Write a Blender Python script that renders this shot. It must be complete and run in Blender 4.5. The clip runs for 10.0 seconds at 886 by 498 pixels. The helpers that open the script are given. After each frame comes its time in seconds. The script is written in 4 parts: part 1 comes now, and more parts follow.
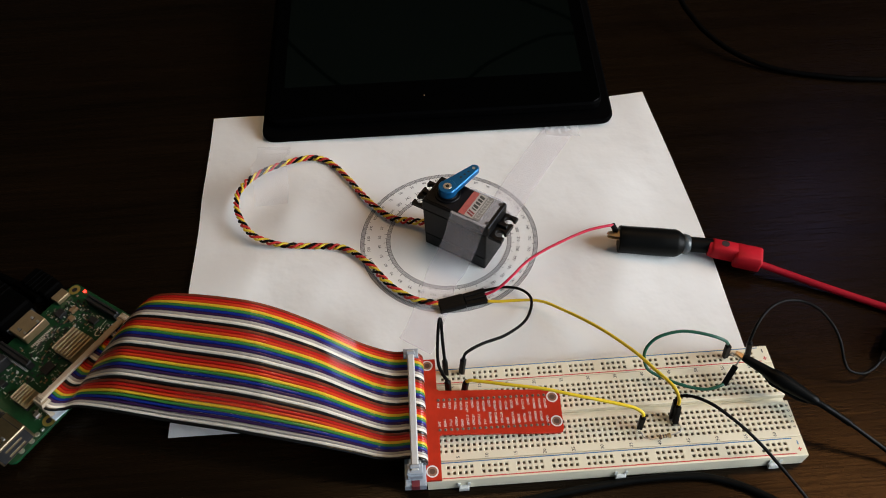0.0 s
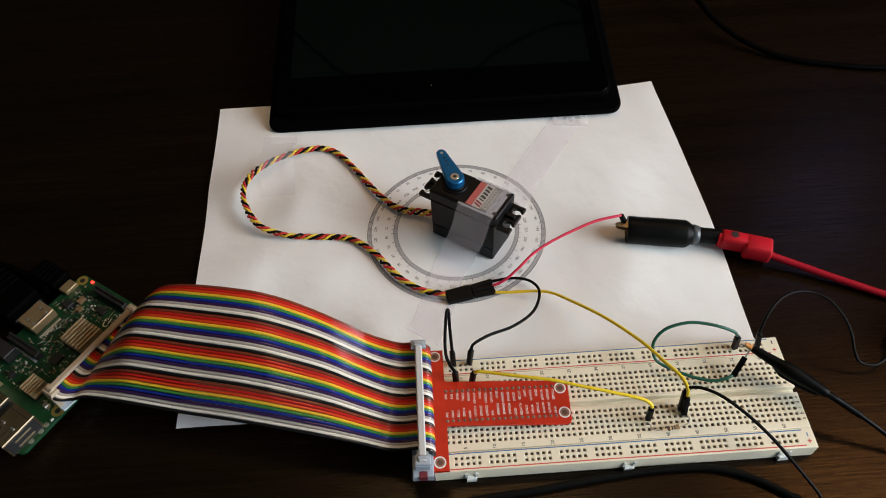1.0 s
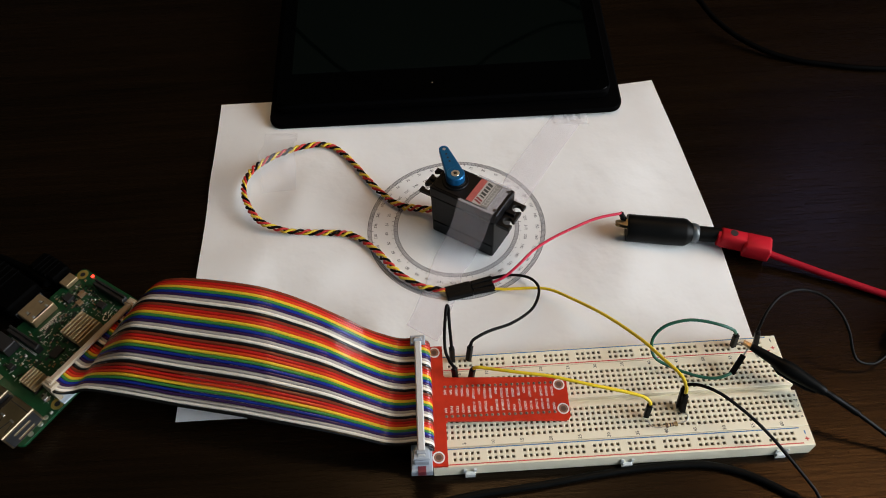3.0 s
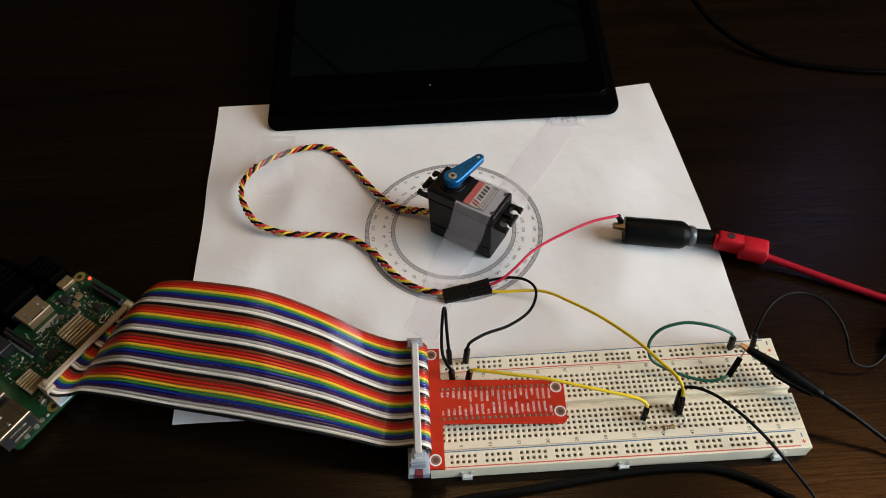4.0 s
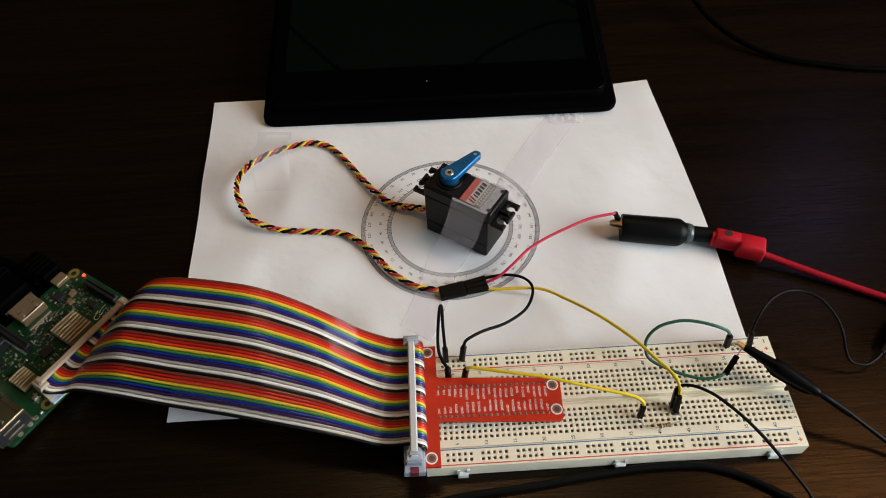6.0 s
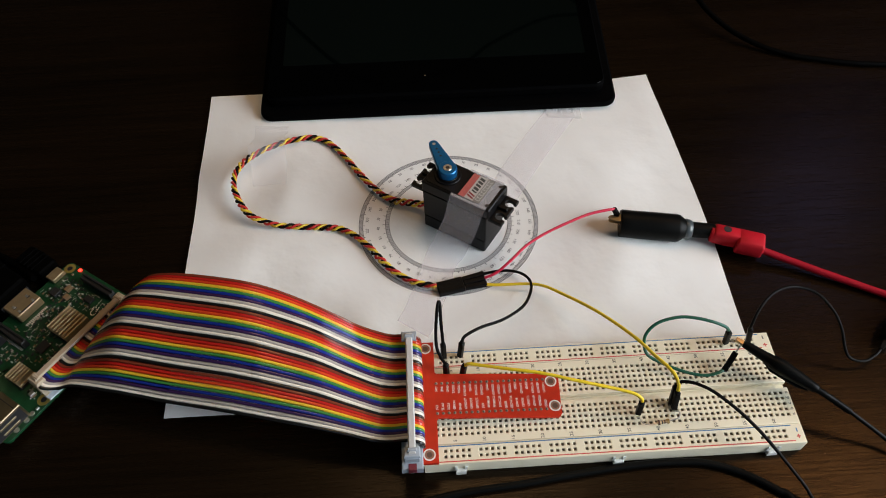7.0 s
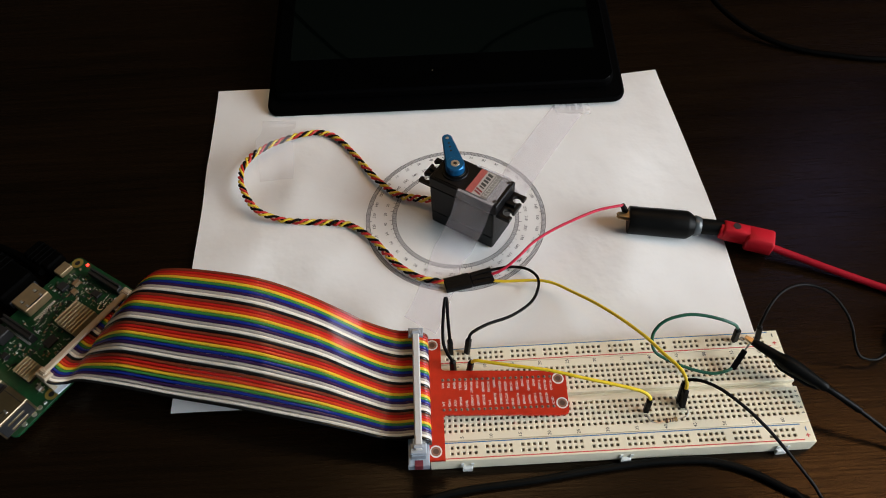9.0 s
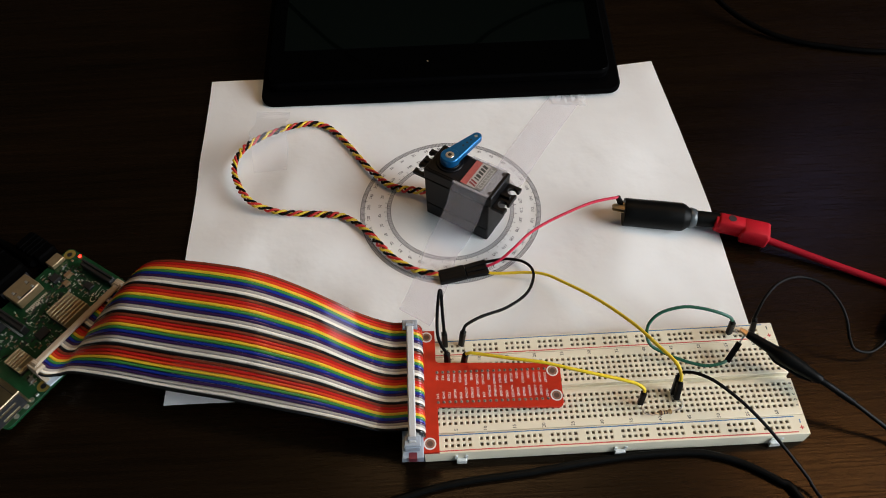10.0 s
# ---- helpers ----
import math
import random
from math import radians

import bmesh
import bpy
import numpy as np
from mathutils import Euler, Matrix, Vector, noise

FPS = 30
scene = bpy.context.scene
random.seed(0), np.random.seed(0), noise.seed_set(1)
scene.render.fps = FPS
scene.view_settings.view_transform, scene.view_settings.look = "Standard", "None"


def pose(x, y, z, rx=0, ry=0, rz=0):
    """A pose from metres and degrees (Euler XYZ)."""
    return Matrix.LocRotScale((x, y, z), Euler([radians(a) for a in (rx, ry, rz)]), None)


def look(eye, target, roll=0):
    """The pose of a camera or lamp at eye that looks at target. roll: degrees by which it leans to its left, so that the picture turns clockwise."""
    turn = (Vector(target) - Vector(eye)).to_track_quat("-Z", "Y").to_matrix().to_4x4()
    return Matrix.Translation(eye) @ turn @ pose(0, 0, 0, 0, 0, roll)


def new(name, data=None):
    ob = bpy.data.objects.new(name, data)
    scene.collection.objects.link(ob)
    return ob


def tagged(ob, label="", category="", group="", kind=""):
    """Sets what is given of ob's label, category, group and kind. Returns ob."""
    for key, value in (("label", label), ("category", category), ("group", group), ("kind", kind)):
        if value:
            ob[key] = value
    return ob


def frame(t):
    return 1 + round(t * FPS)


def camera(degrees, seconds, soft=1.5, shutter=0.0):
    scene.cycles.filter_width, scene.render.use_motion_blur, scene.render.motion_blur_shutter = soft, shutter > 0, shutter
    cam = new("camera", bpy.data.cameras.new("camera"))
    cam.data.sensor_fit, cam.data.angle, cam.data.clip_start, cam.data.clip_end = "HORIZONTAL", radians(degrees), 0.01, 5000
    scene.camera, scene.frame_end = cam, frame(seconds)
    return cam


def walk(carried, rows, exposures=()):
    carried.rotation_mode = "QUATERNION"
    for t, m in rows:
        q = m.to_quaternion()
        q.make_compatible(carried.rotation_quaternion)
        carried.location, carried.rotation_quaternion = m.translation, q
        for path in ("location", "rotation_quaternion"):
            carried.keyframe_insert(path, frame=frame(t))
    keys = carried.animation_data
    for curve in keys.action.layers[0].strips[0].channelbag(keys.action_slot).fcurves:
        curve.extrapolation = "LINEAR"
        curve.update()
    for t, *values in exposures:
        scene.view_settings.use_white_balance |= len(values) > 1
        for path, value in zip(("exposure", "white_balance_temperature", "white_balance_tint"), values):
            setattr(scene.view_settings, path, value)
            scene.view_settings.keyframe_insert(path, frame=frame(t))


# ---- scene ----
cam = camera(64.07, 10.0, soft=1.0)
PATH = [
    (0, (0.00628, -0.12295, 0.30957), (0.01784, 0.49578, -0.47595), -3.082),
    (0.5, (0.00604, -0.12204, 0.30900), (0.01204, 0.49106, -0.48098), -3.436),
    (1, (0.00571, -0.12207, 0.30840), (0.00755, 0.48707, -0.48467), -3.801),
    (1.5, (0.00540, -0.12256, 0.30823), (0.00766, 0.48704, -0.48448), -3.632),
    (2, (0.00588, -0.12318, 0.30831), (0.00323, 0.48526, -0.48529), -3.865),
    (2.5, (0.00488, -0.12389, 0.30798), (0.00508, 0.48461, -0.48558), -3.568),
    (4, (0.00557, -0.12371, 0.30824), (0.01150, 0.48699, -0.48361), -3.035),
    (4.5, (0.00581, -0.12391, 0.30819), (0.01288, 0.48829, -0.48248), -2.963),
    (5, (0.00605, -0.12268, 0.30780), (0.01743, 0.48799, -0.48400), -2.596),
    (5.5, (0.00575, -0.12292, 0.30762), (0.01537, 0.48659, -0.48511), -2.707),
    (7, (0.00582, -0.12088, 0.30651), (0.01812, 0.47868, -0.49372), -2.366),
    (7.5, (0.00651, -0.12134, 0.30636), (0.01242, 0.47817, -0.49399), -2.849),
    (8, (0.00573, -0.12162, 0.30623), (0.00652, 0.47949, -0.49293), -3.236),
    (8.5, (0.00585, -0.12054, 0.30616), (0.00519, 0.47925, -0.49401), -3.237),
    (9, (0.00562, -0.11940, 0.30585), (0.00809, 0.47439, -0.49877), -2.907),
    (9.5, (0.00515, -0.11854, 0.30494), (0.01217, 0.46839, -0.50466), -2.450),
    (10, (0.00635, -0.11878, 0.30439), (0.01382, 0.46624, -0.50659), -2.426),
]
walk(cam, [(t, look(eye, target, roll)) for t, eye, target, roll in PATH])

# daylight: unseen windows beside the table and behind the camera; warm ceiling lamps added
world = bpy.data.worlds.new("sky")
scene.world = world
world.use_nodes = True
sky = world.node_tree.nodes.new("ShaderNodeTexSky")
sky.sky_type, sky.sun_disc = "NISHITA", False
sky.sun_elevation, sky.sun_rotation = radians(38), radians(250)
world.node_tree.nodes["Background"].inputs[1].default_value = 0.05
world.node_tree.links.new(sky.outputs[0], world.node_tree.nodes["Background"].inputs[0])


def area(name, eye, target, sx, sy, watts, colour):
    d = bpy.data.lights.new(name, "AREA")
    d.shape, d.size, d.size_y, d.energy, d.color = "RECTANGLE", sx, sy, watts, colour
    ob = new(name, d)
    ob.matrix_world = look(eye, target)
    return ob


EAST = (-0.85, 0.15, 0.05, 1.15)           # y0, y1, z0, z1 of the opening in the wall at x = 1.35
SOUTH = (-1.00, 1.00, 0.25, 1.65)          # x0, x1, z0, z1 of the opening in the wall at y = -1.5
area("east_window_light", (1.36, -0.35, 0.60), (0.0, 0.02, 0.11), 0.98, 1.07, 40, (0.89, 0.95, 1.0))
area("south_window_light", (0.0, -1.51, 0.95), (0.0, 0.0, 0.6), 1.38, 1.95, 0.7, (0.84, 0.92, 1.0))
# warm sources added out of view: one for the table glow, one as fill
area("added_glow_light", (1.10, 0.46, 1.74), (1.10, 0.46, 0), 0.36, 0.36, 4.3, (1.0, 0.46, 0.15))
area("added_fill_light", (0.10, 0.85, 1.74), (0.10, 0.85, 0), 0.5, 0.5, 5.2, (1.0, 0.62, 0.29))
HIGH = (1.22, 1.56, 1.50, 1.80)           # a small high opening in the same wall, added for a bluish sheen on the table
area("table_sheen_light", (1.36, 1.39, 1.65), (0.5, 0.4, 0.2), 0.32, 0.28, 0.9, (0.42, 0.44, 1.0))
scene.view_settings.exposure = 0.0


# ---- materials
def mat(name, col, rough=0.5, metal=0.0, var=0.12, scale=300.0, bump=0.05, bscale=1500.0, spec=0.5, coat=0.0, grime=0.0, stretch=(1, 1, 1), alpha=1.0, bdist=0.0004):
    m = bpy.data.materials.new(name)
    m.use_nodes = True
    nt = m.node_tree
    b = nt.nodes["Principled BSDF"]
    b.inputs["Metallic"].default_value = metal
    b.inputs["Specular IOR Level"].default_value = spec
    b.inputs["Coat Weight"].default_value = coat
    tc = nt.nodes.new("ShaderNodeTexCoord")
    mp = nt.nodes.new("ShaderNodeMapping")
    mp.inputs["Scale"].default_value = stretch
    nt.links.new(tc.outputs["Object"], mp.inputs[0])

    def noise_tex(s, detail):
        n = nt.nodes.new("ShaderNodeTexNoise")
        n.inputs["Scale"].default_value, n.inputs["Detail"].default_value = s, detail
        nt.links.new(mp.outputs[0], n.inputs["Vector"])
        return n.outputs["Fac"]

    def mathn(op, a, v):
        n = nt.nodes.new("ShaderNodeMath")
        n.operation = op
        for i, s in enumerate((a, v)):
            if isinstance(s, (int, float)):
                n.inputs[i].default_value = s
            else:
                nt.links.new(s, n.inputs[i])
        return n.outputs[0]
    big, fine = noise_tex(scale * 0.12, 3), noise_tex(scale, 6)
    mix = mathn("ADD", mathn("MULTIPLY", big, 0.5), mathn("MULTIPLY", fine, 0.5))
    ramp = nt.nodes.new("ShaderNodeValToRGB")
    ramp.color_ramp.elements[0].position, ramp.color_ramp.elements[1].position = 0.3, 0.7
    ramp.color_ramp.elements[0].color = (*[c * (1 - var) for c in col], 1)
    ramp.color_ramp.elements[1].color = (*[min(1, c * (1 + var)) for c in col], 1)
    nt.links.new(mix, ramp.inputs[0])
    nt.links.new(ramp.outputs[0], b.inputs["Base Color"])
    nt.links.new(mathn("ADD", mathn("MULTIPLY", fine, 0.25 * rough), rough * 0.875), b.inputs["Roughness"])
    bp = nt.nodes.new("ShaderNodeBump")
    bp.inputs["Strength"].default_value, bp.inputs["Distance"].default_value = bump, bdist
    nt.links.new(noise_tex(bscale, 4), bp.inputs["Height"])
    nt.links.new(bp.outputs[0], b.inputs["Normal"])
    if alpha < 1:
        b.inputs["Alpha"].default_value = alpha
    return m


def glow(name, col, strength):
    m = mat(name, col, 0.4)
    b = m.node_tree.nodes["Principled BSDF"]
    b.inputs["Emission Color"].default_value, b.inputs["Emission Strength"].default_value = (*col, 1), strength
    return m


def wood(name):
    """Dark stained wood: fine grain along x shows in the colour, the gloss and the relief."""
    m = mat(name, (0.0050, 0.0026, 0.0011), 0.25, var=0.6, scale=420, bump=0.12, bscale=700, spec=0.22, stretch=(0.035, 1, 1))
    nt = m.node_tree
    b = nt.nodes["Principled BSDF"]
    tc, mp = nt.nodes.new("ShaderNodeTexCoord"), nt.nodes.new("ShaderNodeMapping")
    mp.inputs["Scale"].default_value = (0.035, 1, 1)
    nt.links.new(tc.outputs["Object"], mp.inputs[0])
    grain = nt.nodes.new("ShaderNodeTexNoise")
    grain.inputs["Scale"].default_value, grain.inputs["Detail"].default_value, grain.inputs["Roughness"].default_value = 1100, 5, 0.75
    nt.links.new(mp.outputs[0], grain.inputs["Vector"])
    b.inputs["Specular Tint"].default_value = (1.0, 0.86, 0.72, 1)
    for key, lo, hi in (("Specular IOR Level", 0.12, 0.24), ("Roughness", 0.31, 0.23)):
        r = nt.nodes.new("ShaderNodeMapRange")
        r.inputs["From Min"].default_value, r.inputs["From Max"].default_value = 0.34, 0.62
        r.inputs["To Min"].default_value, r.inputs["To Max"].default_value = lo, hi
        nt.links.new(grain.outputs["Fac"], r.inputs["Value"])
        nt.links.new(r.outputs[0], b.inputs[key])
    return m


M_WOOD = wood("espresso_wood")
M_PAPER = mat("white_paper", (0.80, 0.80, 0.79), 0.75, var=0.02, scale=60, bump=0.45, bscale=34, bdist=0.0030, spec=0.25)
M_INK = mat("printer_ink", (0.06, 0.06, 0.065), 0.7, var=0.25, scale=2500)
M_INKBAND = mat("printed_grey_band", (0.50, 0.50, 0.51), 0.75, var=0.10, scale=3000)
M_TAPE = mat("frosted_tape", (0.93, 0.90, 0.95), 0.36, var=0.06, scale=120, bump=0.15, bscale=260, alpha=0.20)
M_THINTAPE = mat("clear_tape", (0.79, 0.775, 0.83), 0.3, var=0.10, scale=120, bump=0.15, bscale=260, alpha=0.07)
M_IVORY = mat("ivory_plastic", (0.80, 0.74, 0.57), 0.45, var=0.03, scale=90, bump=0.03)
M_WHITEP = mat("white_plastic", (0.70, 0.71, 0.68), 0.45, var=0.04, scale=200)
# the depth shade of the breadboard holes is put into this colour
M_CONTACT = mat("shade_toned_steel", (0.20, 0.165, 0.105), 0.6, 0.1, var=0.3)
M_BLUELINE = mat("blue_paint", (0.05, 0.17, 0.36), 0.5, var=0.15, scale=900)
M_REDLINE = mat("red_paint", (0.55, 0.06, 0.05), 0.5, var=0.15, scale=900)
M_MARK = mat("dark_print", (0.045, 0.045, 0.04), 0.6, var=0.2, scale=2000)
M_PCBRED = mat("red_solder_mask", (0.46, 0.022, 0.007), 0.45, var=0.2, scale=260, bump=0.08, bscale=900, spec=0.2)
M_SILK = mat("white_silkscreen", (0.75, 0.70, 0.66), 0.6, var=0.1, scale=2000)
M_TIN = mat("tinned_metal", (0.60, 0.59, 0.56), 0.32, 0.95, var=0.15, scale=900)
M_STEEL = mat("nickel_shell", (0.46, 0.34, 0.19), 0.34, 0.7, var=0.12, scale=300, bump=0.06, bscale=400)
M_PORT = mat("brown_port_shell", (0.50, 0.39, 0.24), 0.32, 1.0, var=0.2, scale=200, bump=0.05, bscale=300)
M_ALU = mat("raw_aluminium_heatsink", (0.62, 0.50, 0.31), 0.45, 0.6, var=0.10, scale=500, stretch=(1, 8, 1))
M_BEIGEP = mat("beige_nylon", (0.42, 0.34, 0.24), 0.42, var=0.08, scale=160, bump=0.04)
M_BLUEWHITE = mat("bluish_white_plastic", (0.66, 0.72, 0.80), 0.4, var=0.05, scale=200)
M_GREYP = mat("pale_grey_plastic", (0.50, 0.50, 0.49), 0.45, var=0.06, scale=200)
M_BLUEGREY = mat("bluish_grey_plastic", (0.33, 0.37, 0.42), 0.45, var=0.08, scale=200)
M_PCBGREEN = mat("green_solder_mask", (0.004, 0.046, 0.015), 0.35, var=0.35, scale=420, bump=0.15, bscale=1100, coat=0.2)
M_GOLD = mat("gilded_pad", (0.62, 0.46, 0.12), 0.38, 0.8, var=0.15)
M_CHIP = mat("black_epoxy", (0.015, 0.015, 0.016), 0.45, var=0.3, scale=500)
M_TAN = mat("ceramic_tan", (0.22, 0.14, 0.07), 0.5, var=0.2)
M_BLACKP = mat("black_plastic", (0.003, 0.003, 0.0032), 0.45, spec=0.10, var=0.3, scale=400, bump=0.10, bscale=2500)
M_SERVO = mat("black_nylon", (0.0025, 0.0025, 0.003), 0.44, spec=0.18, var=0.25, scale=500, bump=0.15, bscale=3000)
M_BLACKRUB = mat("black_rubber", (0.003, 0.0032, 0.003), 0.42, spec=0.08, var=0.3, scale=300)
M_MATTE = mat("matte_black_moulding", (0.0008, 0.0008, 0.0008), 0.6, spec=0.02, var=0.3)
M_BLUEALU = mat("blue_anodised_aluminium", (0.006, 0.115, 0.30), 0.33, 0.55, var=0.14, scale=600, bump=0.08, bscale=2500)
M_REDP = mat("red_plastic", (0.38, 0.008, 0.016), 0.5, spec=0.14, var=0.12, scale=400)
M_REDCABLE = mat("red_silicone", (0.32, 0.006, 0.016), 0.55, spec=0.10, var=0.12, scale=400)
M_CLEAR = mat("clear_shrink_tube", (0.05, 0.062, 0.068), 0.3, var=0.3, scale=600, coat=0.12)
M_SCREEN = mat("switched_off_screen_glass", (0.0006, 0.0013, 0.0010), 0.04, var=0.05, spec=0.5, bump=0.0)
M_BEZEL = mat("black_glass_bezel", (0.0005, 0.0005, 0.0005), 0.08, var=0.1, spec=0.05, bump=0.0)
M_FABRIC = mat("black_folio", (0.0006, 0.0006, 0.0007), 0.75, spec=0.02, var=0.3, scale=800, bump=0.25, bscale=2200)
M_WALL = mat("plaster_wall", (0.055, 0.053, 0.042), 0.9, var=0.04, scale=20, bump=0.1, bscale=120)
M_CEIL = mat("ceiling_paint", (0.19, 0.225, 0.18), 0.9, var=0.03, scale=20)
M_FLOOR = mat("oak_floor", (0.12, 0.07, 0.04), 0.5, var=0.25, scale=60, stretch=(0.1, 1, 1))
M_GLASS = mat("added_lamp_diffuser", (0.8, 0.75, 0.65), 0.5)
RAINBOW = [("brown", (0.19, 0.035, 0.016)), ("red", (0.46, 0.014, 0.010)), ("orange", (0.60, 0.050, 0.012)), ("yellow", (0.72, 0.46, 0.03)),
           ("green", (0.045, 0.20, 0.045)), ("blue", (0.008, 0.024, 0.22)), ("violet", (0.035, 0.012, 0.06)), ("grey", (0.40, 0.36, 0.32)),
           ("white", (0.82, 0.75, 0.64)), ("black", (0.005, 0.005, 0.005))]
M_RIB = [mat(n + "_pvc", c, 0.15, var=0.07, scale=300, bump=0.03, spec=0.75) for n, c in RAINBOW]
M_WYEL, M_WRED, M_WBLK = (mat("yellow_wire", (0.82, 0.60, 0.02), 0.4, var=0.1), mat("red_wire", (0.55, 0.012, 0.05), 0.4, var=0.1), mat("black_wire", (0.003, 0.003, 0.003), 0.5, spec=0.08, var=0.2))
M_WGRN = mat("green_wire", (0.004, 0.085, 0.05), 0.38, var=0.12)
M_SERVOYEL, M_SERVORED = mat("servo_yellow", (0.74, 0.53, 0.04), 0.45, var=0.1), mat("servo_red", (0.50, 0.020, 0.018), 0.45, var=0.1)


# ---- mesh tools, all in millimetres
class Geo:
    def __init__(self):
        self.v, self.f = [], []

    def add(self, verts, faces, m=None):
        n = len(self.v)
        self.v += [tuple(m @ Vector(p)) for p in verts] if m else [tuple(p) for p in verts]
        self.f += [tuple(i + n for i in f) for f in faces]
        return self

    def slab(self, poly, z0, z1, bevel=0.3, m=None):
        """A prism over a polygon, its upper and lower edges chamfered."""
        n = len(poly)
        area2 = sum(poly[i][0] * poly[(i + 1) % n][1] - poly[(i + 1) % n][0] * poly[i][1] for i in range(n))
        p = list(poly) if area2 > 0 else list(poly)[::-1]

        def inset(d):
            out = []
            for i in range(n):
                a, b, c = Vector(p[i - 1]), Vector(p[i]), Vector(p[(i + 1) % n])
                e, g = (b - a), (c - b)
                if e.length < 1e-9 or g.length < 1e-9:
                    out.append(tuple(b))
                    continue
                e.normalize(), g.normalize()
                n1, n2 = Vector((-e.y, e.x)), Vector((-g.y, g.x))
                k = 1 + n1.dot(n2)
                out.append(tuple(b + (n1 + n2) * (d / max(k, 0.3))))
            return out
        q = inset(bevel) if bevel > 0 else p
        rings = [(q, z0), (p, z0 + bevel), (p, z1 - bevel), (q, z1)] if bevel > 0 else [(p, z0), (p, z1)]
        verts = [(x, y, z) for r, z in rings for x, y in r]
        k = len(rings)
        faces = [tuple(range(n))[::-1], tuple(range((k - 1) * n, k * n))]
        for r in range(k - 1):
            for i in range(n):
                j = (i + 1) % n
                faces.append((r * n + i, r * n + j, (r + 1) * n + j, (r + 1) * n + i))
        return self.add(verts, faces, m)

    def box(self, x0, x1, y0, y1, z0, z1, bevel=0.3, m=None):
        return self.slab([(x0, y0), (x1, y0), (x1, y1), (x0, y1)], z0, z1, bevel, m)

    def cyl(self, x, y, r, z0, z1, bevel=0.2, n=24, m=None):
        return self.slab([(x + r * math.cos(2 * math.pi * i / n), y + r * math.sin(2 * math.pi * i / n)) for i in range(n)], z0, z1, bevel, m)

    def ring(self, x, y, r0, r1, z0, z1, n=32, m=None):
        verts, faces = [], []
        for i in range(n):
            c, s = math.cos(2 * math.pi * i / n), math.sin(2 * math.pi * i / n)
            verts += [(x + r0 * c, y + r0 * s, z0), (x + r1 * c, y + r1 * s, z0), (x + r1 * c, y + r1 * s, z1), (x + r0 * c, y + r0 * s, z1)]
        for i in range(n):
            a, b = 4 * i, 4 * ((i + 1) % n)
            faces += [(a + k, b + k, b + (k + 1) % 4, a + (k + 1) % 4)[::-1] for k in range(4)]
        return self.add(verts, [f[::-1] for f in faces], m)

    def lathe(self, profile, m, n=20):
        """Rings (along x, radius) turned round the x axis."""
        verts, faces = [], []
        for a, r in profile:
            verts += [(a, r * math.cos(2 * math.pi * i / n), r * math.sin(2 * math.pi * i / n)) for i in range(n)]
        for k in range(len(profile) - 1):
            for i in range(n):
                j = (i + 1) % n
                faces.append((k * n + i, (k + 1) * n + i, (k + 1) * n + j, k * n + j)[::-1])
        faces += [tuple(range(n))[::-1], tuple(range((len(profile) - 1) * n, len(profile) * n))]
        return self.add(verts, faces, m)

    def tube(self, pts, r, n=10, steps=6, smooth=True):
        p = spline(pts, steps) if smooth else [Vector(q) for q in pts]
        up, verts, faces = Vector((0.123, 0.31, 0.94)), [], []
        for i, c in enumerate(p):
            d = (p[min(i + 1, len(p) - 1)] - p[max(i - 1, 0)]).normalized()
            up = (up - d * up.dot(d)).normalized()
            side = d.cross(up)
            rr = r[min(int(i * len(r) / len(p)), len(r) - 1)] if isinstance(r, (list, tuple)) else r
            verts += [tuple(c + (up * math.sin(2 * math.pi * k / n) + side * math.cos(2 * math.pi * k / n)) * rr) for k in range(n)]
        for i in range(len(p) - 1):
            for k in range(n):
                j = (k + 1) % n
                faces.append((i * n + k, i * n + j, (i + 1) * n + j, (i + 1) * n + k)[::-1])
        faces += [tuple(range(n)), tuple(range((len(p) - 1) * n, len(p) * n))[::-1]]
        return self.add(verts, faces)


def spline(pts, steps=6):
    """A smooth curve through the points."""
    p = [Vector(q) for q in pts]
    p = [p[0] * 2 - p[1]] + p + [p[-1] * 2 - p[-2]]
    out = []
    for i in range(1, len(p) - 2):
        a, b, c, d = p[i - 1], p[i], p[i + 1], p[i + 2]
        for k in range(steps):
            t = k / steps
            out.append(0.5 * (2 * b + (c - a) * t + (2 * a - 5 * b + 4 * c - d) * t * t + (3 * b - a - 3 * c + d) * t ** 3))
    return out + [p[-2]]


def rrect(x0, x1, y0, y1, r, n=5):
    out = []
    for cx, cy, a in ((x1 - r, y1 - r, 0), (x0 + r, y1 - r, 90), (x0 + r, y0 + r, 180), (x1 - r, y0 + r, 270)):
        out += [(cx + r * math.cos(radians(a + 90 * i / n)), cy + r * math.sin(radians(a + 90 * i / n))) for i in range(n + 1)]
    return out


def mesh_of(name, g, material, smooth=35):
    me = bpy.data.meshes.new(name)
    me.from_pydata([(x * 0.001, y * 0.001, z * 0.001) for x, y, z in g.v], [], g.f)
    me.materials.append(material)
    if smooth:
        me.polygons.foreach_set("use_smooth", [True] * len(me.polygons))
        me.set_sharp_from_angle(angle=radians(smooth))
    return me


def part(name, g, material, parent, label="", smooth=35, at=None):
    ob = new(name, g if isinstance(g, bpy.types.Mesh) else mesh_of(name, g, material, smooth))
    ob.parent = parent
    if at:
        ob.matrix_basis = at
    return tagged(ob, label)


def mm(x, y, z, rx=0, ry=0, rz=0):
    return pose(x * 0.001, y * 0.001, z * 0.001, rx, ry, rz)


def thing(name, m, label, category, group="", kind=""):
    ob = new(name)
    ob.empty_display_size = 0.01
    ob.matrix_basis = m
    return tagged(ob, label, category, group, kind)


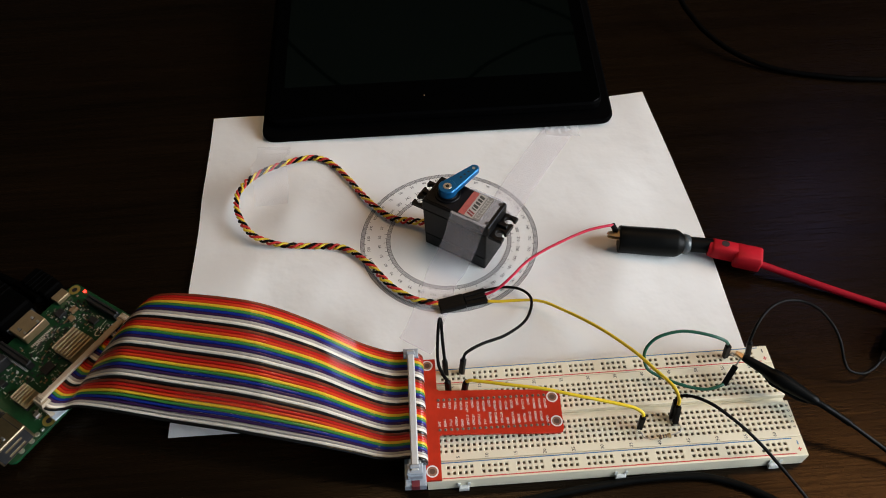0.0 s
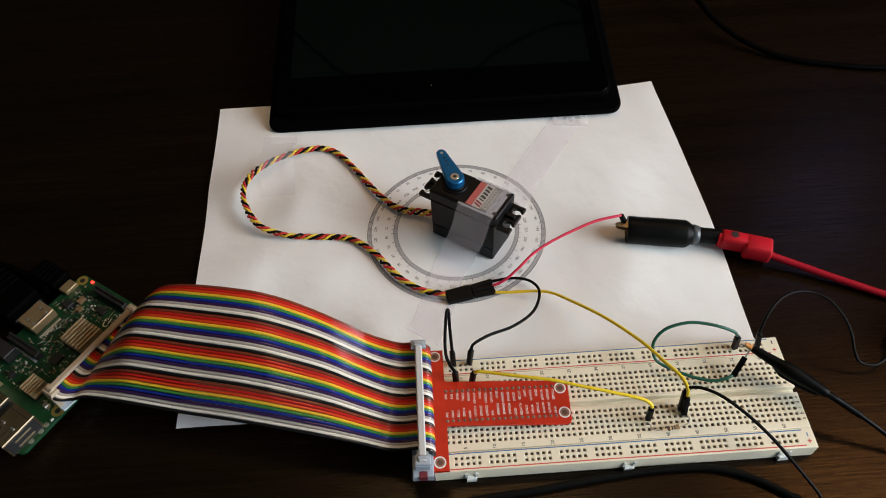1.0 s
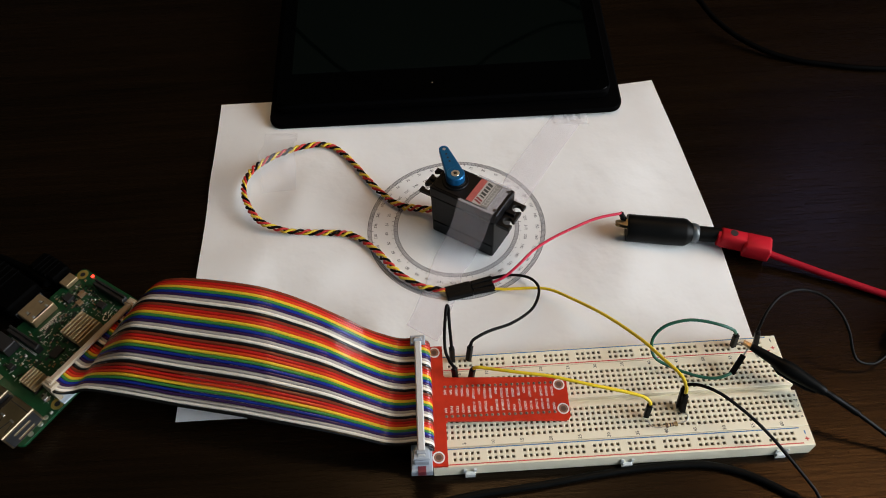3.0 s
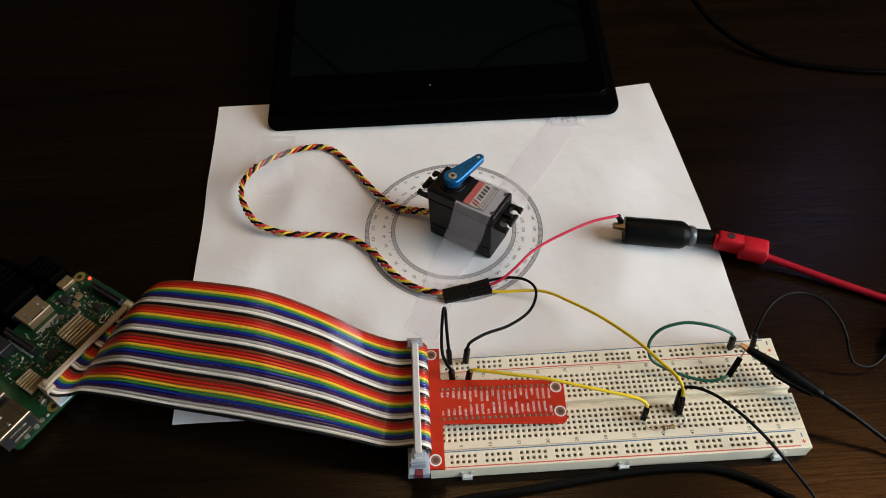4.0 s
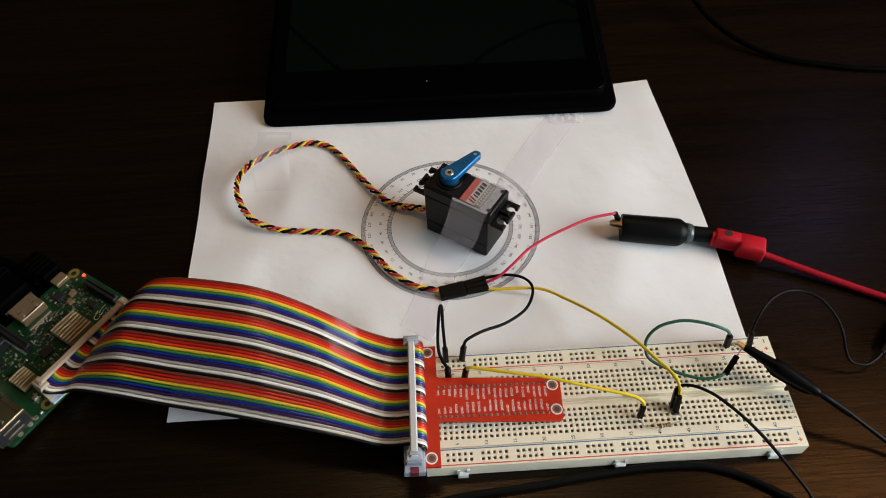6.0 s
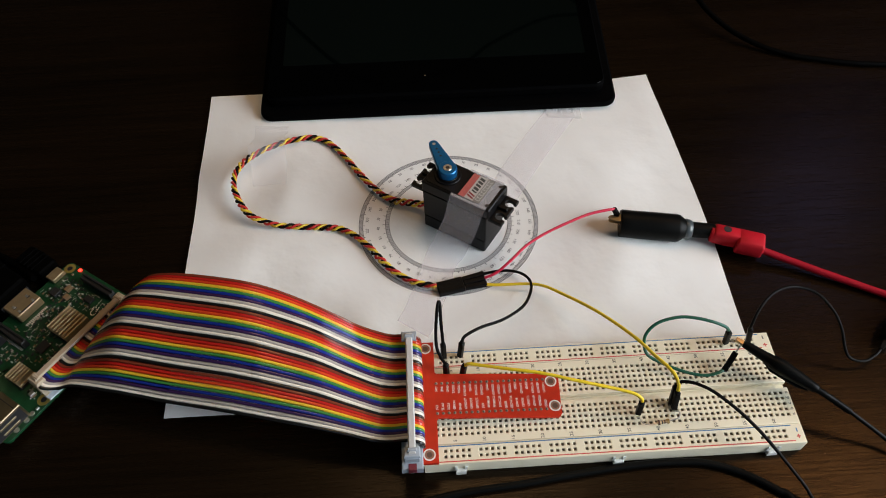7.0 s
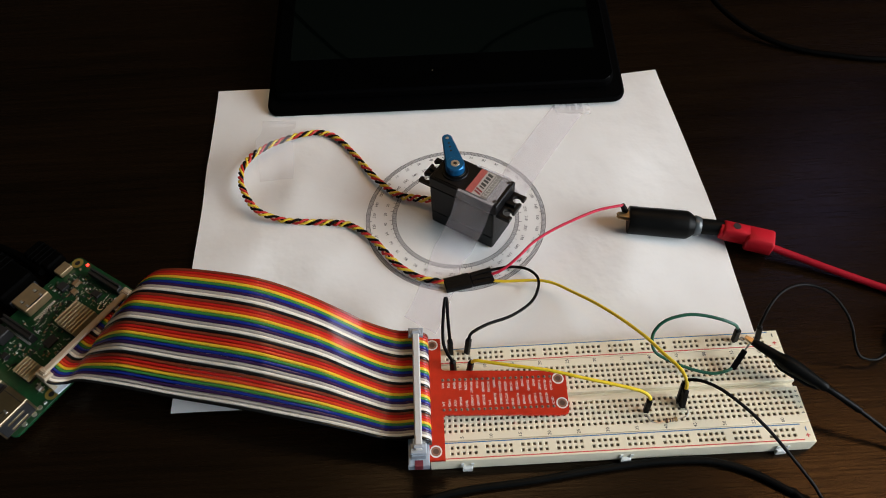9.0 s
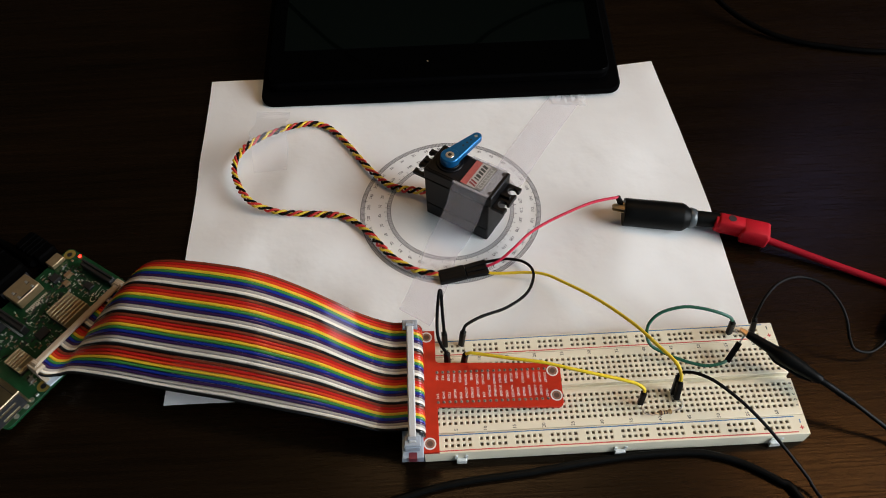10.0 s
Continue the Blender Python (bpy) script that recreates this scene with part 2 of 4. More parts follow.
def solid(name, g, material, label, category, m=None, group="", kind="", smooth=35):
    ob = new(name, mesh_of(name, g, material, smooth))
    if m:
        ob.matrix_basis = m
    return tagged(ob, label, category, group, kind)


GLYPHS = {}


def text_into(g, s, size, m, bold=0.012):
    """Flat letters of the built-in font, centred, into g."""
    key = (s, bold)
    if key not in GLYPHS:
        c = bpy.data.curves.new("letters", "FONT")
        c.offset = bold
        c.body, c.size, c.align_x, c.align_y, c.resolution_u = s, 1.0, "CENTER", "CENTER", 2
        ob = new("letters", c)
        bpy.context.view_layer.update()
        me = bpy.data.meshes.new_from_object(ob.evaluated_get(bpy.context.evaluated_depsgraph_get()))
        GLYPHS[key] = ([v.co.copy() for v in me.vertices], [tuple(p.vertices) for p in me.polygons])
        bpy.data.objects.remove(ob)
        bpy.data.curves.remove(c)
        bpy.data.meshes.remove(me)
    v, f = GLYPHS[key]
    g.add([p * size for p in v], f, m)


def turn(x, y, z, rz=0, rx=0, ry=0):
    return Matrix.Translation((x, y, z)) @ Euler((radians(rx), radians(ry), radians(rz))).to_matrix().to_4x4()


# ---- the room
def build_room():
    X0, X1, Y0, Y1, Z0, Z1 = -1900, 1350, -1500, 2300, -740, 1850
    solid("floor", Geo().box(X0 - 100, X1 + 100, Y0 - 100, Y1 + 100, Z0 - 50, Z0, 0), M_FLOOR, "brown wooden floor of a dim room", "floor", kind="structure")
    solid("ceiling", Geo().box(X0 - 100, X1 + 100, Y0 - 100, Y1 + 100, Z1, Z1 + 60, 0), M_CEIL, "plain dim ceiling", "ceiling", kind="structure")
    solid("wall_west", Geo().box(X0 - 100, X0, Y0, Y1, Z0, Z1, 0), M_WALL, "plain plaster wall", "wall", kind="structure")
    solid("wall_north", Geo().box(X0 - 100, X1 + 100, Y1, Y1 + 100, Z0, Z1, 0), M_WALL, "plain plaster wall", "wall", kind="structure")
    x0, x1, z0, z1 = [v * 1000 for v in SOUTH]
    g = Geo().box(X0 - 100, x0, Y0 - 100, Y0, Z0, Z1, 0).box(x1, X1 + 100, Y0 - 100, Y0, Z0, Z1, 0)
    g.box(x0, x1, Y0 - 100, Y0, Z0, z0, 0).box(x0, x1, Y0 - 100, Y0, z1, Z1, 0)
    solid("wall_south", g, M_WALL, "plain plaster wall with a window opening", "wall", kind="structure")
    y0, y1, z0, z1 = [v * 1000 for v in EAST]
    g = Geo().box(X1, X1 + 100, Y0, y0, Z0, Z1, 0).box(X1, X1 + 100, y1, HIGH[0] * 1000, Z0, Z1, 0)
    g.box(X1, X1 + 100, HIGH[1] * 1000, Y1, Z0, Z1, 0).box(X1, X1 + 100, HIGH[0] * 1000, HIGH[1] * 1000, Z0, HIGH[2] * 1000, 0)
    g.box(X1, X1 + 100, HIGH[0] * 1000, HIGH[1] * 1000, HIGH[3] * 1000, Z1, 0)
    g.box(X1, X1 + 100, y0, y1, Z0, z0, 0).box(X1, X1 + 100, y0, y1, z1, Z1, 0)
    solid("wall_east", g, M_WALL, "plain plaster wall with a window opening", "wall", kind="structure")
    # dark hanging added out of view, so the table's far right reflects black
    c = Geo()
    n, v = 90, []
    for i in range(n + 1):
        y = 930 + 1000 * i / n
        x = 1290 + 28 * math.sin(i * 0.9) + 8 * math.sin(i * 0.37)
        v += [(x, y, -700), (x, y, 1440), (x + 4, y, -700), (x + 4, y, 1440)]
    for i in range(n):
        a, b = 4 * i, 4 * i + 4
        c.add([], []).f.extend([(a, b, b + 1, a + 1), (a + 3, b + 3, b + 2, a + 2), (a + 1, b + 1, b + 3, a + 3), (a + 2, b + 2, b, a)])
    c.v = v
    solid("curtain", c, mat("black_cloth", (0.004, 0.004, 0.005), 0.95, spec=0.1), "unseen dark pleated curtain, added for the table's dark reflection", "curtain", smooth=60)
    # fixtures added above the two warm lights, out of view
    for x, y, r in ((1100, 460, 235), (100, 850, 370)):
        lamp = thing("added_ceiling_light", mm(x, y, 1850), "round warm ceiling lamp added out of view", "lamp", "ceiling lamps")
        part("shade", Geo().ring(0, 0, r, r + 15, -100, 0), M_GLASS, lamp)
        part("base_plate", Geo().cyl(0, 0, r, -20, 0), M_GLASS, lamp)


def build_table():
    t = thing("table", mm(0, 0, -740), "dark espresso-stained wooden table with a satin top", "table")
    part("tabletop", Geo().slab(rrect(-800, 850, -420, 640, 12), 705, 740, 2), M_WOOD, t)
    leg = mesh_of("leg", Geo().box(-35, 35, -35, 35, 0, 705, 3), M_WOOD)
    for x, y in ((-740, -360), (790, -360), (-740, 580), (790, 580)):
        part("leg", leg, None, t, at=mm(x, y, 0))


# ---- the paper with its printed protractor
PC = (14.5, 128.0)


def paper_z(x, y):
    flat = max(0.0, min(1.0, (math.hypot(x - PC[0], y - PC[1]) - 50) / 45))
    z = 1.3 * (0.5 + 0.5 * math.sin(x * 0.050 + y * 0.026 + 0.6)) * flat
    z += 0.8 * (0.5 + 0.5 * math.sin(x * 0.025 - y * 0.075)) * flat
    c = max(0.0, 1 - math.hypot(x - 150, y - 236) / 55)
    z += 3.4 * c * c
    e = max(0.0, 1 - abs(x - 156) / 22) * max(0.0, math.sin((y - 30) / 200 * math.pi))
    for hx, hy, amp, r in ((-114, 170, 4.0, 15), (-74, 150, 2.8, 18), (-45, 160, 2.4, 13), (95, 88, 0.8, 28), (-100, 105, 2.4, 20), (-30, 62, 2.2, 14), (115, 160, 1.2, 30), (-60, 98, 1.8, 16), (60, 60, 1.4, 14)):
        z += amp * math.exp(-((x - hx) ** 2 + (y - hy) ** 2) / (r * r)) * flat
    return 0.25 + z + 0.6 * e


def build_paper():
    ob = thing("paper_sheet", mm(0, 0, 0), "white letter-size paper sheet with printed protractor on the table", "paper")
    nx, ny = 70, 56
    bl, br, fl, fr = Vector((-133, 242)), Vector((148.8, 236.5)), Vector((-123, 19)), Vector((154, 20))
    g = Geo()
    v, f = [], []
    for j in range(ny + 1):
        for i in range(nx + 1):
            a, b = i / nx, j / ny
            p = (fl * (1 - a) + fr * a) * (1 - b) + (bl * (1 - a) + br * a) * b
            p.x += 4.0 * a * a * math.sin(math.pi * b)
            v.append((p.x, p.y, paper_z(p.x, p.y)))
    n1 = (nx + 1) * (ny + 1)
    v += [(x, y, z - 0.12) for x, y, z in v]
    for j in range(ny):
        for i in range(nx):
            a = j * (nx + 1) + i
            q = (a, a + 1, a + nx + 2, a + nx + 1)
            f += [q, tuple(k + n1 for k in q[::-1])]
    part("sheet", g.add(v, f), M_PAPER, ob, "slightly curled white paper", smooth=60)
    z = 0.25 + 0.06
    band = Geo()
    for r0, r1 in ((47.6, 49.7), (33.0, 35.0)):
        n = 120
        vv = [(PC[0] + r * math.cos(2 * math.pi * i / n), PC[1] + r * math.sin(2 * math.pi * i / n), z) for i in range(n) for r in (r0, r1)]
        band.add(vv, [(2 * i, 2 * i + 1, 2 * ((i + 1) % n) + 1, 2 * ((i + 1) % n)) for i in range(n)])
    part("scale_band", band, M_INKBAND, ob, smooth=0)
    ink = Geo()

    def tick(a, r0, r1, w):
        c, s = math.cos(radians(a)), math.sin(radians(a))
        ink.add([(PC[0] + r * c - q * s, PC[1] + r * s + q * c, z + 0.05) for r, q in ((r0, -w), (r1, -w), (r1, w), (r0, w))], [(0, 1, 2, 3)])
    for k in range(360):
        tick(k + 0.4, 47.8, 49.6, 0.10)
        if k % 2 == 0:
            tick(k + 0.4, 33.2, 34.8, 0.09)
    for k in range(72):
        tick(5 * k + 0.4, 46.6 if k % 2 == 0 else 47.0, 47.7, 0.12)
        tick(5 * k + 0.4, 35.0, 36.6 if k % 2 == 0 else 35.9, 0.12)
    for r in (47.6, 49.7, 33.0, 35.0):
        n = 160
        vv = [(PC[0] + (r + d) * math.cos(2 * math.pi * i / n), PC[1] + (r + d) * math.sin(2 * math.pi * i / n), z + 0.05) for i in range(n) for d in (-0.12, 0.12)]
        ink.add(vv, [(2 * i, 2 * i + 1, 2 * ((i + 1) % n) + 1, 2 * ((i + 1) % n)) for i in range(n)])
    part("tick_scale", ink, M_INK, ob, smooth=0)
    num = Geo()
    for k in range(1, 37):
        a = 145.4 - 10 * k
        text_into(num, str(10 * k), 2.35, turn(PC[0] + 45.2 * math.cos(radians(a)), PC[1] + 45.2 * math.sin(radians(a)), z + 0.05, a - 90), 0.003)
        a = 144.2 + 10 * k
        text_into(num, str(10 * k), 2.35, turn(PC[0] + 39.0 * math.cos(radians(a)), PC[1] + 39.0 * math.sin(radians(a)), z + 0.05, a - 90), 0.003)
    part("printed_numbers", num, M_INK, ob, smooth=0)


SU = (0.819, -0.574)
SV = (0.574, 0.819)
SC = (23.2, 123.3)
SERVO_H = 35.5


def servo_pt(u, v, z):
    return (SC[0] + u * SU[0] + v * SV[0], SC[1] + u * SU[1] + v * SV[1], z)


def strip(pts_l, pts_r, steps=4):
    """A band between two edge curves, a tenth of a millimetre thick."""
    a, b = spline(pts_l, steps), spline(pts_r, steps)
    n = len(a)
    v = [tuple(p) for q in zip(a, b) for p in q]
    f = [(2 * i, 2 * i + 1, 2 * i + 3, 2 * i + 2) for i in range(n - 1)]
    g = Geo().add(v, f)
    g.add([(x, y, z + 0.08) for x, y, z in v], [q[::-1] for q in f])
    return g


def build_tapes():
    # one long strip over the servo, down to the sheet on both sides
    rows = [(-4.6, 113, 0), (-4.4, 104, 0), (-4.2, 80, 0), (-4.0, 55, 0), (-3.0, 36, 0.3), (-2.0, 26, 3), (-2.2, 18, 16), (-2.4, 10.9, 34), (-2.4, 10.2, 35.4), (-2.4, 9.3, SERVO_H + 0.25), (-2.4, 0, SERVO_H + 0.3),
            (-2.4, -9.3, SERVO_H + 0.25), (-2.5, -10.3, 35.0), (-3.2, -11.2, 30), (-5.0, -13.4, 18), (-7.8, -16.2, 7), (-9.0, -20, 1.4), (-8.4, -26, 0), (-5.4, -35, 0), (-2.6, -45, 0), (-0.4, -54, 0), (1.6, -62, 0), (2.8, -70, 0)]
    left, right = [], []
    for u, v, z in rows:
        for lst, du in ((left, 0.0), (right, 20.4 if z > 33 else 20.0 if -21 < v < 0 else 18.6)):
            x, y, _ = servo_pt(u + du, v, z)
            lst.append((x, y, paper_z(x, y) + 0.14 if z < 0.7 else z))
    solid("adhesive_tape", strip(left, right, 5), M_TAPE, "frosted clear tape strip holding the servo to the paper", "tape", smooth=25)
    # the short piece bridges the cable
    a = [(-101, 211, 0), (-100.3, 201, 0.3), (-100, 194, 4), (-99.5, 183, 10.6), (-99, 179, 10.8), (-98.3, 172, 5), (-97, 160, 0)]
    b = [(-80, 209, 0), (-79.9, 202, 0.5), (-79.7, 194, 7.2), (-79.5, 190, 7.6), (-79.2, 186, 6), (-78.5, 176, 0.5), (-77.5, 160, 0)]
    solid("adhesive_tape", strip([(x, y, paper_z(x, y) + 0.14 + z) for x, y, z in a], [(x, y, paper_z(x, y) + 0.14 + z) for x, y, z in b]), M_THINTAPE,
          "short frosted clear tape piece holding the cable to the paper", "tape", smooth=25)
    g = Geo()
    random.seed(4)
    v, n, m = [], 16, 7
    for i in range(n):
        for k in range(m):
            x, y = 81 + 21 * i / (n - 1), 214.5 - 1.5 * k - 3 * i / (n - 1)
            ridge = 1.6 * noise.noise((x * 0.35, y * 0.35, 0.3)) + 0.8 * noise.noise((x * 0.9, y * 0.9, 4.0))
            v.append((x, y + random.uniform(-0.4, 0.4) * (k in (0, m - 1)), paper_z(x, y) + 0.5 + max(0.0, 0.9 + ridge) * (1 - k / m)))
    g.add(v, [(m * i + k, m * i + k + 1, m * i + m + k + 1, m * i + m + k) for i in range(n - 1) for k in range(m - 1)])
    solid("tape_end", g, mat("crumpled_tape", (0.80, 0.80, 0.80), 0.2, var=0.05, alpha=0.32), "crumpled end of clear tape under the tablet edge", "tape", smooth=10)


# ---- servo motor with its blue arm
def build_servo():
    s = thing("servo_motor", mm(SC[0], SC[1], 0.4, 0, 0, -35.0), "black plastic servo motor standing upright, blue metal arm on its shaft", "servo motor")
    part("lower_case", Geo().slab(rrect(-19.8, 18.4, -10, 10, 1.2), 0, 9.0, 0.5), M_SERVO, s)
    part("case", Geo().slab(rrect(-19.8, 18.7, -10, 10, 0.9), 9.25, 28.0, 0.25), M_SERVO, s)
    g = Geo().slab(rrect(-20, 20, -10, 10, 0.9), 28.2, SERVO_H - 0.4, 0.5)
    g.slab(rrect(-18.6, 3.5, -8.8, 8.8, 2), SERVO_H - 0.5, SERVO_H + 0.1, 0.2)
    part("top_case", g, M_SERVO, s)

    def ear(sign):
        # flange with two open screw slots
        def notch(c):
            arc = [(23.9 + 2.3 * math.cos(radians(a)), c + 2.3 * math.sin(radians(a))) for a in range(-30, -331, -30)]
            return [(27.2, c - 1.15)] + arc + [(27.2, c + 1.15)]
        poly = [(19.5, -9.2), (27.2, -9.2)] + notch(-5.0) + notch(5.0) + [(27.2, 9.2), (19.5, 9.2)]
        g = Geo().slab([(sign * x, q) for x, q in poly], 26.2, 28.6, 0.2)
        g.box(*sorted((sign * 19.5, sign * 25.5)), -1.0, 1.0, 28.4, 30.2, 0.3)
        part("mounting_ear", g, M_SERVO, s)
    ear(1)
    ear(-1)
    g = Geo().cyl(-10, 0, 7.0, SERVO_H, SERVO_H + 0.9, 0.3, 32).cyl(-10, 0, 5.6, SERVO_H + 0.8, SERVO_H + 1.6, 0.2, 32)
    part("shaft_boss", g, M_SERVO, s)
    screw = mesh_of("case_screw", Geo().cyl(0, 0, 1.1, 0, 0.35, 0.1, 12), M_CHIP)
    for x, y in ((-17, 7), (-17, -7), (17.5, 7.2), (17.5, -7.2)):
        part("case_screw", screw, None, s, at=mm(x, y, SERVO_H - 0.3))
    z = SERVO_H + 0.42
    lab = part("sticker", Geo().box(1.2, 13.6, -8.6, 8.2, z - 0.1, z + 0.02, 0), mat("sticker_white", (0.45, 0.43, 0.41), 0.4, var=0.06), s, "red, white and silver maker's sticker")
    part("red_band", Geo().box(1.2, 4.8, -8.6, 8.2, z + 0.03, z + 0.06, 0), mat("sticker_red", (0.40, 0.09, 0.08), 0.4, var=0.25, scale=900), lab)
    part("dark_band", Geo().box(9.8, 13.6, -8.6, 8.2, z + 0.03, z + 0.06, 0), mat("sticker_grey", (0.20, 0.19, 0.18), 0.4, var=0.25, scale=900), lab)
    g = Geo()
    for i in range(2):   # the badge, as plain slanted bars
        g.add([(5.2, -6.6 + 1.7 * i, z + 0.1), (9.2, -7.9 + 1.7 * i, z + 0.1), (9.2, -6.8 + 1.7 * i, z + 0.1), (5.2, -5.5 + 1.7 * i, z + 0.1)], [(0, 1, 2, 3)])
    part("badge", g, mat("badge_red", (0.22, 0.03, 0.03), 0.4), lab, smooth=0)
    g = Geo()
    for y0, w in ((-3.6, 0.9), (-2.0, 1.7), (0.5, 1.5), (2.7, 1.5), (4.9, 1.7)):   # dark slanted print
        g.add([(5.9, y0 + 0.8, z + 0.1), (8.9, y0, z + 0.1), (8.9, y0 + w, z + 0.1), (5.9, y0 + w + 0.8, z + 0.1)], [(0, 1, 2, 3)])
    part("plain_bars", g, M_MARK, lab, smooth=0)
    g = Geo()
    for i in range(8):
        y = -7.4 + 1.9 * i
        g.box(10.4, 10.8, y, y + 1.5, z + 0.07, z + 0.1, 0).box(12.5, 12.9, y, y + 1.5, z + 0.07, z + 0.1, 0).box(10.4, 12.9, y, y + 0.4, z + 0.07, z + 0.11, 0)
    part("light_bars", g, mat("sticker_light_print", (0.5, 0.5, 0.48), 0.5), lab, smooth=0)
    # the arm turns about the shaft
    horn = part("arm", Geo(), M_BLUEALU, s, "blue anodised single servo arm")
    poly = [(4.9 * math.cos(radians(a)), 4.9 * math.sin(radians(a))) for a in range(78, 283, 12)]
    poly += [(19.5 + 2.6 * math.cos(radians(a)), 2.6 * math.sin(radians(a))) for a in range(-84, 85, 14)]
    g = Geo().slab(poly, 1.2, 4.6, 0.45)
    g.cyl(0, 0, 4.9, -1.6, 4.9, 0.5, 40)
    horn.data = mesh_of("arm", g, M_BLUEALU)
    part("arm_screw", Geo().cyl(0, 0, 2.3, 4.6, 5.1, 0.15, 24), M_TIN, horn, "small silver centre screw")
    part("screw_slot", Geo().cyl(0, 0, 1.1, 5.0, 5.16, 0.03, 6), M_CHIP, horn)
    hole = mesh_of("arm_hole", Geo().cyl(0, 0, 0.62, 4.5, 4.66, 0.02, 12), M_CHIP)
    for x in (9.6, 12.4, 15.2):
        part("arm_hole", hole, None, horn, at=mm(x, 0, 0))
    part("arm_hole", Geo().cyl(0, 0, 0.9, 4.5, 4.68, 0.02, 12), M_TIN, horn, at=mm(19.0, 0, 0))
    return horn


def wire_thing(name, pts, r, material, label, category, extra=(), group="", n=10):
    o = Vector(pts[0])
    t = thing(name, mm(*pts[0]), label, category, group)
    part("wire", Geo().tube([Vector(p) - o for p in pts], r, n), material, t, smooth=60)
    return t, o


def build_servo_cable():
    path = [(3.0, 135.5, 7), (-4, 139.0, 4), (-18, 144.3, 3), (-31.5, 159.5, 3), (-49, 186, 3), (-62.7, 195.8, 4), (-82.7, 190.7, 6), (-101, 175.3, 9), (-105.9, 156.8, 10), (-97, 136.5, 8), (-81.2, 128.6, 5), (-59.4, 126.7, 3),
            (-44, 124, 3), (-31, 113, 3), (-19, 97, 3), (-7, 87, 3), (6, 82.5, 3.8)]
    t = thing("servo_cable", mm(0, 0, 0), "twisted black, red and yellow servo cable looped on the paper", "cable")
    p = spline(path, 26)
    dist, acc = [0.0], 0.0
    for a, b in zip(p, p[1:]):
        acc += (b - a).length
        dist.append(acc)
    for k, (m, lab) in enumerate(((M_SERVOYEL, "yellow strand"), (M_SERVORED, "red strand"), (M_WBLK, "black strand"))):
        up, pts = Vector((0, 0, 1)), []
        for i, c in enumerate(p):
            d = (p[min(i + 1, len(p) - 1)] - p[max(i - 1, 0)]).normalized()
            up = (up - d * up.dot(d)).normalized()
            side = d.cross(up)
            a = 2 * math.pi * (dist[i] / 10.0 + 0.22 * math.sin(dist[i] / 13) + 0.05 * math.sin(dist[i] / 2.9 + 2 * k) + k / 3)
            loose = max(0.0, 1 - dist[i] / 34)
            a = a - 2 * math.pi * 0.6 * loose * dist[i] / 10.0
            fade = min(1, (acc - dist[i]) / 8 + 0.3) * (1 + 0.35 * math.sin(math.pi * loose))
            pts.append(c + (up * math.sin(a) * 1.0 + side * math.cos(a) * (1.2 + 0.2 * math.sin(dist[i] / 7 + k))) * fade)
        part("strand", Geo().tube(pts, 0.68, 8, smooth=False), m, t, lab, smooth=60)
    # two mated housings
    a = 11.8
    h = thing("cable_connector", mm(6.5, 81.4, 0.35, 0, 0, a), "black three-way servo plug on the paper", "connector")
    part("housing", Geo().box(0, 13.6, -3.9, 3.9, 0, 2.9, 0.3).box(5, 13.4, -4.1, 4.1, 0.3, 2.6, 0.2), M_BLACKP, h)
    for i in range(3):
        part("rib", Geo().box(0.6, 12.5, -2.9 + 2.3 * i, -1.9 + 2.3 * i, 2.75, 3.1, 0.1), M_BLACKP, h)
    for i, (dy, da) in enumerate(((2.6, 3), (0.0, 0), (-2.6, -3))):
        e = thing("jumper_plug", mm(6.5 + 13.9 * math.cos(radians(a)) - dy * math.sin(radians(a)), 81.4 + 13.9 * math.sin(radians(a)) + dy * math.cos(radians(a)), 0.5, 0, 0, a + da),
                  "black single jumper housing mated to the servo plug", "connector", "jumper housings")
        part("housing", Geo().box(0, 11.5, -1.2, 1.2, 0, 2.5, 0.25), M_BLACKP, e)
        part("pin", Geo().box(-0.6, 0.2, -0.3, 0.3, 0.9, 1.5, 0.05), M_TIN, e)


# ---- breadboard
P = 2.54
ZB = 9.5


